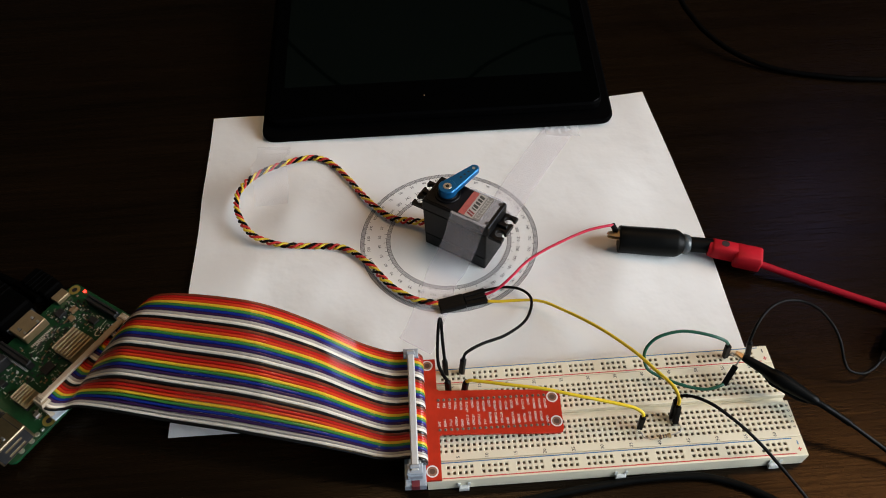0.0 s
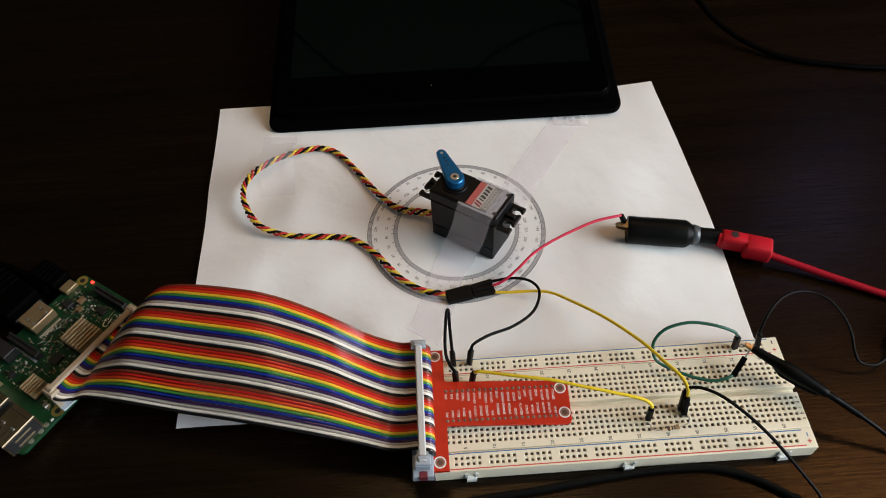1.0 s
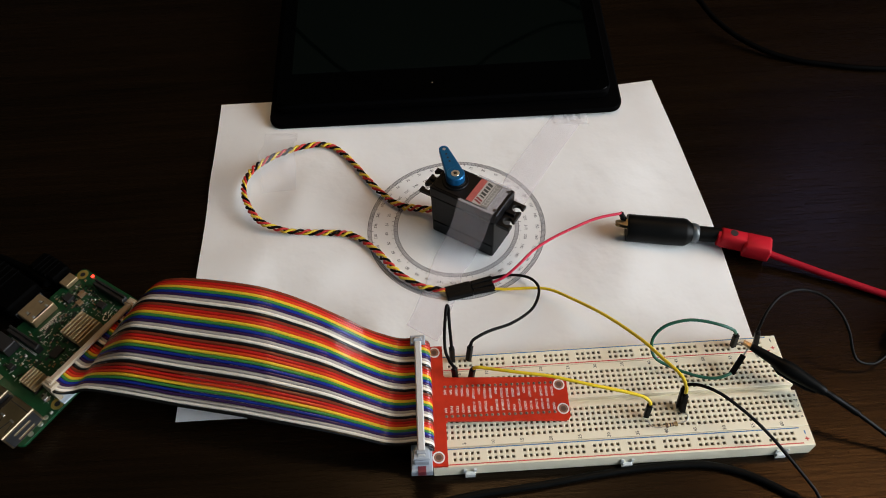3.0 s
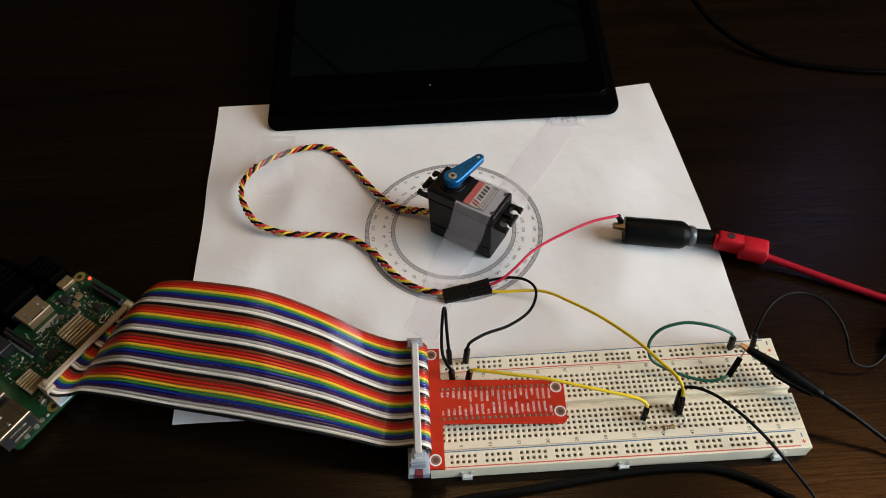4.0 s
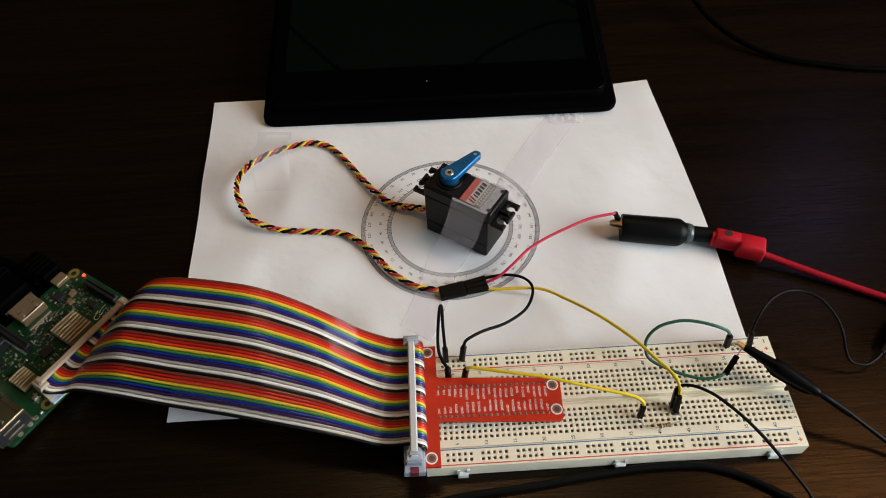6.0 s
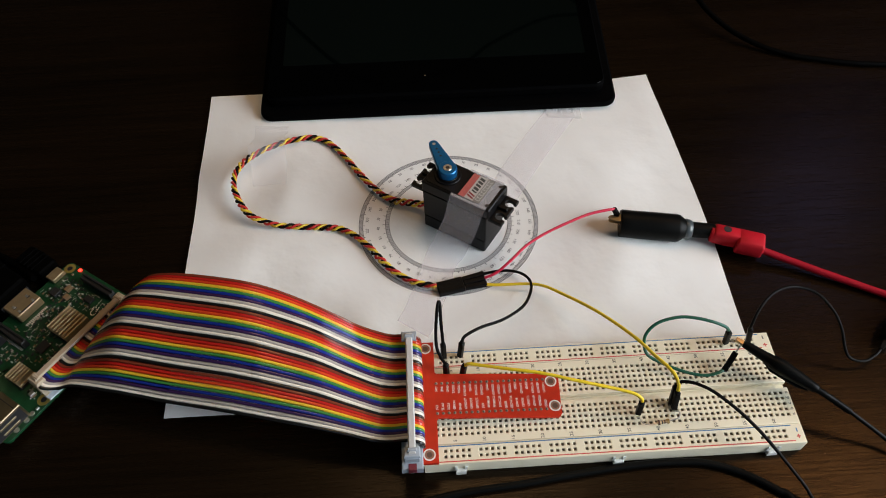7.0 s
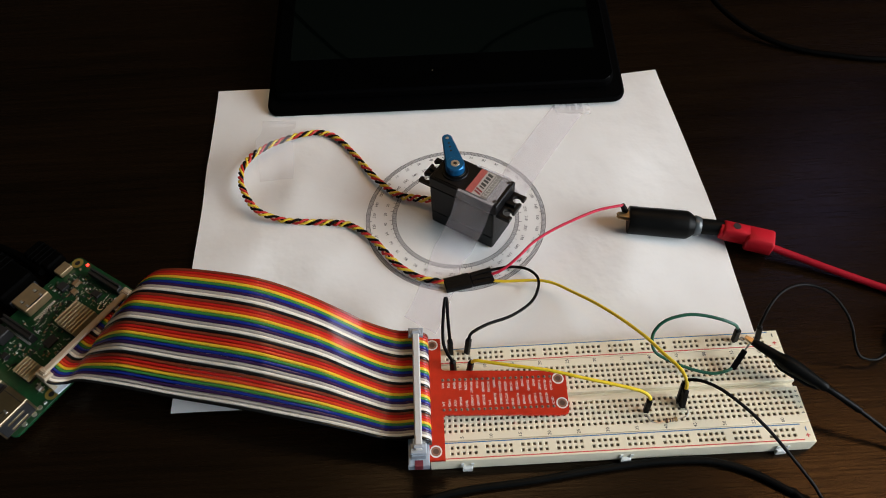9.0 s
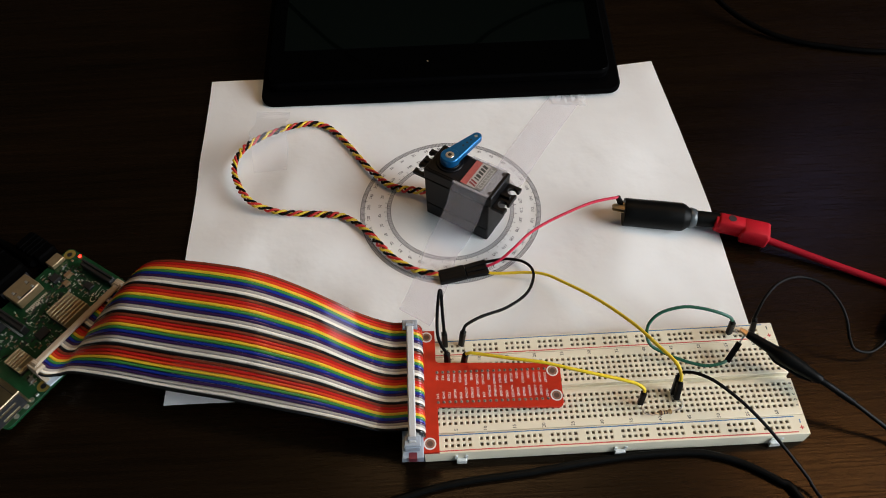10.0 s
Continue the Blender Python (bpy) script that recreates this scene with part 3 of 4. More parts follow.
def build_breadboard():
    b = thing("breadboard", mm(78.7, 14, 0), "ivory solderless breadboard with red and blue rail lines", "breadboard")
    ox, oy = -78.7, -14.0
    dark = Geo()

    def block(name, x0, x1, y0, y1, xs, ys):
        g = Geo()
        e = 0.35
        xb = sorted({x0 + e, x1 - e, *[round(x + d, 4) for x in xs for d in (-P / 2, P / 2)]})
        yb = sorted({y0 + e, y1 - e, *[round(y + d, 4) for y in ys for d in (-P / 2, P / 2)]})
        hx, hy = {round(x, 2) for x in xs}, {round(y, 2) for y in ys}
        for xa, xc in zip(xb, xb[1:]):
            for ya, yc in zip(yb, yb[1:]):
                cx, cy = (xa + xc) / 2, (ya + yc) / 2
                if abs(xc - xa - P) < 0.01 and abs(yc - ya - P) < 0.01 and any(abs(cx - x) < 0.02 for x in hx) and any(abs(cy - y) < 0.02 for y in hy):
                    v = [(xa, ya, ZB), (xc, ya, ZB), (xc, yc, ZB), (xa, yc, ZB)]
                    for w, z in ((0.82, ZB), (0.54, ZB - 0.45)):
                        v += [(cx - w, cy - w, z), (cx + w, cy - w, z), (cx + w, cy + w, z), (cx - w, cy + w, z)]
                    g.add(v, [(4 * r + i, 4 * r + (i + 1) % 4, 4 * r + 4 + (i + 1) % 4, 4 * r + 4 + i) for r in (0, 1) for i in range(4)])
                    # shallow walls and floor, coloured dark to stand for a deep shaded hole
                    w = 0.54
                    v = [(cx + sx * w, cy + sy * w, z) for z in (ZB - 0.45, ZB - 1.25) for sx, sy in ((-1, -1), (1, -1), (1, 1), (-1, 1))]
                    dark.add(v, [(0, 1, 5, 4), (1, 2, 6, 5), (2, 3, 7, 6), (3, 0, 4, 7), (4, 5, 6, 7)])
                else:
                    g.add([(xa, ya, ZB), (xc, ya, ZB), (xc, yc, ZB), (xa, yc, ZB)], [(0, 1, 2, 3)])
        # rounded upper edge and sides
        ring = []
        for d, z in ((e, ZB), (0.1, ZB - 0.1), (0, ZB - e), (0, 0.6)):
            ring += [(x0 + d, y0 + d, z), (x1 - d, y0 + d, z), (x1 - d, y1 - d, z), (x0 + d, y1 - d, z)]
        g.add(ring, [(4 * r + 4 + i, 4 * r + 4 + (i + 1) % 4, 4 * r + (i + 1) % 4, 4 * r + i) for r in range(3) for i in range(4)] + [(15, 14, 13, 12)])
        return part(name, g, M_IVORY, b, at=mm(ox, oy, 0))
    cols = [P * i for i in range(63)]
    rail = [P * (2.2 + i) for i in range(59) if i % 6 != 5]
    main_f = block("terminal_block", -3.8, 161.3, -4.3, 12.7, cols, [P * i for i in range(5)])
    main_b = block("terminal_block", -3.8, 161.3, 15.3, 32.3, cols, [P * i for i in range(7, 12)])
    rail_f = block("power_rail", -3.8, 161.3, -13.2, -4.45, rail, [-9.9, -7.36])
    rail_b = block("power_rail", -3.8, 161.3, 32.45, 41.2, rail, [35.3, 37.84])
    part("groove", Geo().box(-3.6, 161.1, 12.7, 15.3, 0.6, ZB - 3.0, 0), M_IVORY, b, at=mm(ox, oy, 0))
    part("shaded_contact_grid", dark, M_CONTACT, b, "spring contacts in the holes, the holes' shade put into their colour", smooth=0, at=mm(ox, oy, 0))
    part("adhesive_backing", Geo().box(-3.6, 161.1, -13, 41, 0, 0.7, 0.1), M_WHITEP, b, at=mm(ox, oy, 0))
    for host, ys in ((rail_f, ((-5.2, M_BLUELINE), (-12.1, M_REDLINE))), (rail_b, ((40.3, M_BLUELINE), (33.2, M_REDLINE)))):
        for y, m in ys:
            part("stripe", Geo().box(0.5, 156.5, y - 0.24, y + 0.24, ZB - 0.05, ZB + 0.035, 0), m, host, "printed rail line", smooth=0)
    for host, y in ((main_f, -2.9), (main_b, 30.9)):
        g = Geo()
        for c in range(5, 61, 5):
            text_into(g, str(c), 2.1, turn(P * (c - 1) + 0.1, y, ZB + 0.03, 90))
        for i in range(5):
            for x in (-2.2, 159.7):
                text_into(g, "abcdefghij"[i + (0 if host is main_f else 5)], 2.3, turn(x, P * (i + (0 if host is main_f else 7)), ZB + 0.03, 90))
        part("printed_numbers", g, M_MARK, host, smooth=0)
    for host, y, s, m in ((rail_f, -7.3, "-", M_BLUELINE), (rail_f, -10.2, "+", M_REDLINE), (rail_b, 38.6, "-", M_MARK), (rail_b, 34.6, "+", M_REDLINE)):
        g = Geo()
        g.box(158.2, 158.7, y - 0.9, y + 0.9, ZB, ZB + 0.04, 0)
        if s == "+":
            g.box(157.55, 159.35, y - 0.25, y + 0.25, ZB, ZB + 0.05, 0)
        part("rail_sign", g, m, host, smooth=0)
    clip = mesh_of("side_clip", Geo().box(-2.2, 2.2, -1.7, 0.2, 0.2, 3.6, 0.3).box(-2.8, -1.6, -0.6, 0.2, 3, 6.5, 0.2).box(1.6, 2.8, -0.6, 0.2, 3, 6.5, 0.2), M_WHITEP)
    for x in (12, 80.5, 148):
        part("side_clip", clip, None, b, "white interlocking side tab", at=mm(ox + x, oy - 13.1, 0))


TOP = ["5V0", "5V0", "GND", "TXD0", "RXD0", "GPIO18", "GND", "GPIO23", "GPIO24", "GND", "GPIO25", "SPICE0", "SPICE1", "EECLK", "GND", "GPIO12", "GND", "GPIO16", "GPIO20", "GPIO21"]
BOT = ["3V3", "SDA1", "SCL1", "GPIO4", "GND", "GPIO17", "GPIO27", "GPIO22", "3V3", "SPIMOSI", "SPIMISO", "SPISCLK", "GND", "EEDATA", "GPIO5", "GPIO6", "GPIO13", "GPIO19", "GPIO26", "GND"]


def idc_connector(m, label, bar, half):
    c = thing("ribbon_connector", m, label, "connector", "ribbon cable connectors")
    part("socket_body", Geo().box(-3.2, 3.2, -half, half, -3.0, 5.0, 0.4), M_GREYP, c)
    part("clamp_bar", Geo().box(-2.6, 2.6, -half + 0.6, half - 0.6, 5.2, 7.4, 0.3), M_GREYP, c)
    part("strain_relief", Geo().box(-1.6, 1.6, -half - 0.6, half + 0.6, 9.1, 10.8, 0.5), bar, c, "pale strain relief bar")
    for s in (-1, 1):
        g = Geo().box(-3.0, 3.0, *sorted((s * (half + 0.1), s * (half + 2.2))), -2.0, 8.6, 0.5)
        g.box(-3.4, 3.4, *sorted((s * (half - 2.6), s * (half + 1.8))), 7.9, 9.9, 0.4).box(-2.0, 2.0, *sorted((s * (half - 1.8), s * (half - 0.2))), 9.8, 11.2, 0.3)
        part("latch", g, M_BLUEGREY if bar == M_GREYP else bar, c, "bluish-grey end latch" if bar == M_GREYP else "")
    return c


def build_cobbler():
    tilt = 2.4
    m0 = mm(58, 14.6, 11.4, 0, tilt, 0)
    t = thing("breakout_board", m0, "red T-shaped breakout circuit board plugged into the breadboard", "circuit board")
    poly = [(-63.2, -29.2), (-55.4, -29.2), (-55.4, -9.6), (-54.4, -8.9), (-2.2, -10.9), (-0.9, -10.4), (-0.2, -9.2), (0.5, 8.0), (0.0, 9.4), (-1.4, 10.0), (-54.4, 12.2), (-55.4, 13.0), (-55.4, 28.6), (-63.2, 28.6)]
    part("circuit_board", Geo().slab(poly, 0, 1.6, 0.12), M_PCBRED, t)
    for x, y in ((-59.3, -25.4), (-59.2, 25.2), (-2.9, -5.6), (-3.2, 6.2)):
        r = part("mounting_ring", Geo().ring(x, y, 2.05, 2.65, 1.55, 1.72, 28), M_SILK, t, "white-ringed mounting hole")
        part("hole_plating", Geo().ring(x, y, 1.25, 2.05, 1.3, 1.68, 24), mat("brown_plating", (0.26, 0.13, 0.09), 0.45, 0.3, var=0.3), r)
        # dark brown disc painted in place of the dim open hole
        part("hole_shade_disc", Geo().cyl(x, y, 1.26, 1.55, 1.64, 0.02, 20), mat("hole_shade_brown", (0.09, 0.045, 0.03), 0.6), r)
    pin = mesh_of("solder_pin", Geo().cyl(0, 0, 0.72, 1.5, 1.72, 0.1, 10).cyl(0, 0, 0.42, 1.6, 2.4, 0.25, 8), mat("dull_solder", (0.22, 0.16, 0.13), 0.45, 0.7, var=0.3))
    silk = Geo()
    for i in range(20):
        x = -55.0 + P * i
        for y in (-6.95 - 0.0 * i, 7.35):
            part("solder_pin", pin, None, t, at=mm(x, y, 0))
        text_into(silk, TOP[i], 1.55, turn(x, 5.9 - 0.43 * len(TOP[i]), 1.66, 90), 0.01)
        text_into(silk, BOT[i], 1.55, turn(x, -5.5 + 0.43 * len(BOT[i]), 1.66, 90), 0.01)
    part("printed_labels", silk, M_SILK, t, "white pin names", smooth=0)
    for y in (-6.95, 7.35):
        part("pin_header", Geo().box(-56.2, -5.5, y - 1.2, y + 1.2, -2.0, -0.02, 0.1), M_BLACKP, t)
    part("box_header", Geo().box(-71.0, -62.0, -32.2, 28.8, -0.5, 4.4, 0.4), M_BLUEGREY, t, "pale grey box header")
    part("header_key", Geo().box(-68.2, -64.8, -32.5, -29.9, 0.8, 4.55, 0.05), mat("red_mark", (0.16, 0.02, 0.03), 0.5), t, "dark red keying slot")
    idc_connector(m0 @ mm(-66.6, 0.3, 0.9) @ pose(0, 0, 0, 1.5, 0, 0), "pale grey ribbon connector on the red board", M_GREYP, 27.4)


def build_ribbon():
    t = thing("ribbon_cable", mm(-90, 30, 0), "rainbow forty-way flat ribbon cable arching over the table", "ribbon cable")
    back = [(-148.5, 77.6, 18.8), (-143.6, 74.6, 18.2), (-139.8, 72.7, 23), (-135, 71.7, 33.3), (-124.9, 69.4, 44.1), (-115.2, 67.2, 48.4), (-104, 64.6, 50.3), (-88.1, 60.9, 51.1), (-75.4, 58, 50.2),
            (-63.4, 55.2, 46.5), (-51.8, 52.5, 40.3), (-40.1, 49.8, 32.5), (-30.6, 47.6, 25.8), (-18, 44.7, 21.6), (-10, 42.9, 23.4), (-5.6, 41.8, 23.4), (-3.6, 41.6, 21.4), (-3.3, 41.6, 18)]
    mid = [(-163.7, 55.6, 18.8), (-158.9, 52.3, 18.0), (-154.8, 50.9, 20.5), (-151, 50.9, 26.5), (-137.4, 47.5, 39.0), (-126.1, 44.8, 41.2), (-107.8, 40.3, 41.5), (-87.3, 35.3, 42), (-76, 32.6, 41.3),
           (-67.7, 30.5, 39.9), (-48.9, 25.9, 34.5), (-35.2, 22.5, 26.7), (-23.4, 19.6, 20.9), (-15.9, 17.8, 21.0), (-10, 16.6, 23.4), (-5.6, 15.5, 23.4), (-3.6, 15.3, 21.4), (-3.3, 15.3, 18)]
    front = [(-179, 33.4, 18.8), (-174.2, 30.2, 17.6), (-168, 30.6, 16), (-160, 30.2, 18.3), (-143.1, 26.1, 19.1), (-128, 22.3, 19.0), (-116.7, 19.5, 18.8), (-90.5, 13.1, 19.9), (-80, 10.5, 19.7),
             (-70.3, 8.1, 19.4), (-50.5, 3.2, 18.9), (-36, -0.4, 17.8), (-24.1, -3.3, 15.8), (-16.7, -5.1, 18.2), (-10, -6.9, 23.2), (-5.6, -8.0, 23.4), (-3.6, -8.2, 21.4), (-3.3, -8.2, 18)]
    o = Vector((-90, 30, 0))
    wid = {}
    for k in range(40):
        s = k / 39
        pts = []
        for a, b, c in zip(back, mid, front):
            a, b, c = Vector(a), Vector(b), Vector(c)
            # a quadratic through the three leading lines
            q = a * (2 * (s - 0.5) * (s - 1)) + b * (-4 * s * (s - 1)) + c * (2 * s * (s - 0.5))
            pts.append(q - o)
        part("strand", Geo().tube(pts, 0.76, 10, 5), M_RIB[k % 10], t, RAINBOW[k % 10][0] + " strand", smooth=60)


def build_pi():
    p = thing("single_board_computer", mm(-188.5, 111.4, 3.2, 0, 0, -124.5), "green single-board computer with heatsinks and ribbon connector", "circuit board")
    part("circuit_board", Geo().slab(rrect(0, 85, 0, 56, 3), 0, 1.5, 0.1), M_PCBGREEN, p)
    for x, y in ((3.5, 3.5), (61.5, 3.5), (3.5, 52.5), (61.5, 52.5)):
        r = part("mounting_ring", Geo().ring(x, y, 1.4, 3.0, 1.45, 1.6, 28), M_GOLD, p, "yellow-ringed mounting hole")
        # black disc stands for the shade inside the open hole
        part("hole_shade_disc", Geo().cyl(x, y, 1.4, 1.4, 1.56, 0.02, 16), M_CHIP, r)
    foot = mesh_of("solder_foot", Geo().cyl(0, 0, 1.5, -2.9, 0.1, 0.3, 12), M_CHIP)
    for x, y in ((3.5, 10), (61.5, 10), (8, 49), (80, 49)):
        part("underside_foot", foot, None, p, at=mm(x, y, 0))

    def sink(x, y, w, d, fins, h):
        s = part("heatsink", Geo().box(x - w / 2, x + w / 2, y - d / 2, y + d / 2, 2.6, 4.2, 0.15), M_ALU, p, "finned bare aluminium heatsink")
        for i in range(fins):
            yy = y - d / 2 + (i + 0.5) * d / fins
            part("fin", Geo().box(x - w / 2, x + w / 2, yy - 0.42, yy + 0.42, 4.1, h, 0.12), M_ALU, s)
        part("chip", Geo().box(x - w / 2 - 0.4, x + w / 2 + 0.4, y - d / 2 - 0.4, y + d / 2 + 0.4, 1.5, 2.6, 0.1), M_CHIP, p)
    sink(28.0, 34.2, 14, 15, 7, 8.6)
    sink(58.9, 34.8, 8.6, 9.2, 5, 7.2)
    h = part("video_socket", Geo().slab(rrect(24.8, 39.0, -2.0, 9.6, 0.8), 1.5, 7.0, 0.4), M_STEEL, p, "nickel video socket")
    for x, y in ((28, 3), (36, 3), (28, 7.5), (36, 7.5)):
        part("spring_dimple", Geo().box(x - 0.6, x + 0.6, y - 0.9, y + 0.9, 6.95, 7.2, 0.1), M_TIN, h)
        part("spring_slot", Geo().box(x - 1.0, x + 1.0, y + 1.0, y + 1.5, 6.97, 7.06, 0.02), M_CHIP, h)
    part("back_slot", Geo().box(28.2, 35.8, 8.4, 9.3, 6.97, 7.08, 0.03), M_CHIP, h)
    part("shell_lip", Geo().box(24.0, 40.0, -2.3, -1.3, 2.2, 6.8, 0.2), M_CHIP, h)
    part("power_socket", Geo().slab(rrect(6.8, 14.4, -1.2, 4.6, 0.5), 1.5, 4.3, 0.3), M_STEEL, p, "nickel power socket")
    for y in (28.8, 46.8):
        u = part("double_port", Geo().box(69.5, 87, y - 6.6, y + 6.6, 1.5, 12.2, 0.4), M_PORT, p, "silver double port")
        for z in (2.4, 7.2):
            part("port_mouth", Geo().box(86.6, 87.15, y - 5.6, y + 5.6, z, z + 3.8, 0.05), M_CHIP, u)
        for dy in (-3.2, 3.2):   # sprung tongues cut into the shell, each between two slanted slits
            for e in (-1, 1):
                part("spring_slit", Geo().slab([(79, dy + y + e * 0.7), (84.5, dy + y + e * 1.7), (84.5, dy + y + e * 2.1), (79, dy + y + e * 1.1)], 12.1, 12.26, 0.02), M_CHIP, u)
            part("spring_tip", Geo().box(78.2, 79.2, dy + y - 1.2, dy + y + 1.2, 12.1, 12.5, 0.15), M_TIN, u)
        part("top_seam", Geo().box(72.0, 72.3, y - 6.0, y + 6.0, 12.1, 12.25, 0.02), M_CHIP, u)
        # dark plate and paler slivers paint the port's shaded side and its reflections
        part("side_shade_plate", Geo().box(70.6, 86.2, y + 6.5, y + 6.72, 2.2, 10.8, 0.05), M_CHIP, u)
        for z in (3.4, 7.4):
            part("side_glint", Geo().box(74, 82.5, y + 6.6, y + 6.9, z, z + 1.3, 0.1), M_PORT, u)
    part("port_divider", Geo().box(70, 86.8, 35.5, 40.1, 1.5, 9.0, 0.3), M_CHIP, p)
    part("network_port", Geo().box(65.5, 87, 2.2, 18.3, 1.5, 15, 0.4), M_STEEL, p)
    part("audio_jack", Geo().box(50, 57, -1, 11.5, 1.5, 7.5, 0.4), M_CHIP, p)
    for x in (3.0, 45):
        s = part("flat_cable_socket", Geo().box(x, x + 3.2, 17 if x < 9 else 1, 39 if x < 9 else 23, 1.5, 6.2, 0.3), M_CHIP, p)
        part("latch_bar", Geo().box(x, x + 1.2, 17 if x < 9 else 1, 39 if x < 9 else 23, 6.1, 7.2, 0.2), M_CHIP, s)
    part("pin_header", Geo().box(7.1, 57.9, 49.9, 55.1, 1.5, 4.2, 0.2), M_BLACKP, p)
    part("status_light", Geo().box(0.9, 2.3, 8.7, 9.9, 1.5, 2.3, 0.1), glow("red_led", (1.0, 0.02, 0.012), 8.0), p, "lit red status light")
    part("status_light", Geo().box(5.0, 6.2, 7.6, 8.6, 1.5, 2.2, 0.1), M_TAN, p)
    random.seed(11)
    busy = ((18, 35, 25, 42), (52, 65, 29, 41), (23, 41, -2, 12), (64, 86, 0, 56), (5, 60, 48.5, 56), (0, 8, 0, 8), (49, 58, -2, 12), (2, 7, 16, 40), (44, 49, 0, 24), (5.5, 16, -2, 5.5))
    cap = {m: mesh_of("chip_part", Geo().box(-0.6, 0.6, -0.32, 0.32, 0, 0.6, 0.06), m) for m in (M_TAN, M_CHIP, M_TIN)}
    n = 0
    while n < 290:
        x, y = random.uniform(6, 66), random.uniform(3, 48)
        if any(a - 1 < x < b + 1 and c - 1 < y < d + 1 for a, b, c, d in busy):
            continue
        part("chip_part", cap[random.choice((M_TAN, M_CHIP, M_CHIP, M_TIN))], None, p, at=mm(x, y, 1.5, 0, 0, random.choice((0, 90))))
        n += 1
    for x, y, w, d, h, m in ((18, 10, 4.5, 4.5, 2.2, M_CHIP), (17, 17, 3, 3, 1.6, M_TAN), (13, 14, 3.6, 2.6, 2.0, M_TAN), (12, 28, 3.4, 5, 1.3, M_CHIP), (43, 30, 6, 5, 1.3, M_CHIP), (42, 40, 4, 4, 1.1, M_CHIP),
                             (60, 18, 3, 3, 2.4, M_CHIP), (62.5, 46, 2.4, 2.4, 1.8, M_TIN), (66, 54, 1.6, 1.2, 1.0, M_TIN)):
        part("component", Geo().box(x - w / 2, x + w / 2, y - d / 2, y + d / 2, 1.5, 1.5 + h, 0.15), m, p)
    for x, y in ((69, 53.4), (72.5, 54.0), (78, 54)):
        part("test_pad", Geo().cyl(x, y, 1.3, 1.45, 1.7, 0.1, 16), M_TIN, p)
    silk = Geo()
    text_into(silk, "HDMI", 2.6, turn(34, 14.0, 1.56, 180))
    text_into(silk, "CE", 4.6, turn(15.5, 35.5, 1.56, 200))
    for i in range(14):
        silk.box(26.0 + i * 0.95, 26.5 + i * 0.95, 11.6, 12.9, 1.5, 1.56, 0)
    for i in range(20):
        silk.box(48.6, 49.8, 3.0 + i * 0.98, 3.5 + i * 0.98, 1.5, 1.58, 0)
    random.seed(5)
    for i in range(420):
        x, y = random.uniform(8, 64), random.uniform(2, 48.5)
        if not any(a - 0.5 < x < b + 0.5 and c - 0.5 < y < d + 0.5 for a, b, c, d in busy):
            w, d = random.choice(((1.3, 0.16), (0.16, 1.1), (0.8, 0.2), (0.5, 0.4), (2.2, 0.14), (0.14, 1.9)))
            silk.box(x, x + w, y, y + d, 1.5, 1.54, 0)
    for x0 in range(8, 57, 6):
        silk.box(x0, x0 + 4.5, 48.9, 49.2, 1.5, 1.54, 0)
    part("printed_marks", silk, M_SILK, p, smooth=0)
    idc_connector(mm(-188.5, 111.4, 3.2, 0, 0, -124.5) @ mm(32.3, 53.3, 7.4, 0, 0, 90), "beige ribbon connector on the green board", M_BEIGEP, 25.6)
    flap = part("end_flap", Geo().slab([(58.1, 50.6), (53.4, 59.6), (60.3, 59.0), (60.5, 55.6)], 5.6, 6.6, 0.2), M_BLUEWHITE, p, "bluish-white end flap")
    part("slot", Geo().box(56.0, 57.0, 53.2, 55.4, 6.55, 6.68, 0.02), M_CHIP, flap)
    part("flap_post", Geo().box(57.5, 59.5, 52.5, 55.0, 1.5, 5.7, 0.2), M_BLUEWHITE, flap)


# ---- jumper wires
def upright_plug(t, o, base, top, length=13.5):
    base, top = Vector(base), Vector(top)
    d = (top - base).normalized()
    m = Matrix.Translation(base - o) @ d.to_track_quat("Z", "Y").to_matrix().to_4x4()
    part("plug_housing", Geo().slab(rrect(-1.2, 1.2, -1.2, 1.2, 0.45, 2), 0.6, length, 0.35, m).cyl(0, 0, 0.9, length - 0.2, length + 0.9, 0.3, 10, m), M_BLACKP, t)
    part("pin", Geo().box(-0.32, 0.32, -0.32, 0.32, -2.0, 0.8, 0.05, m), M_TIN, t)


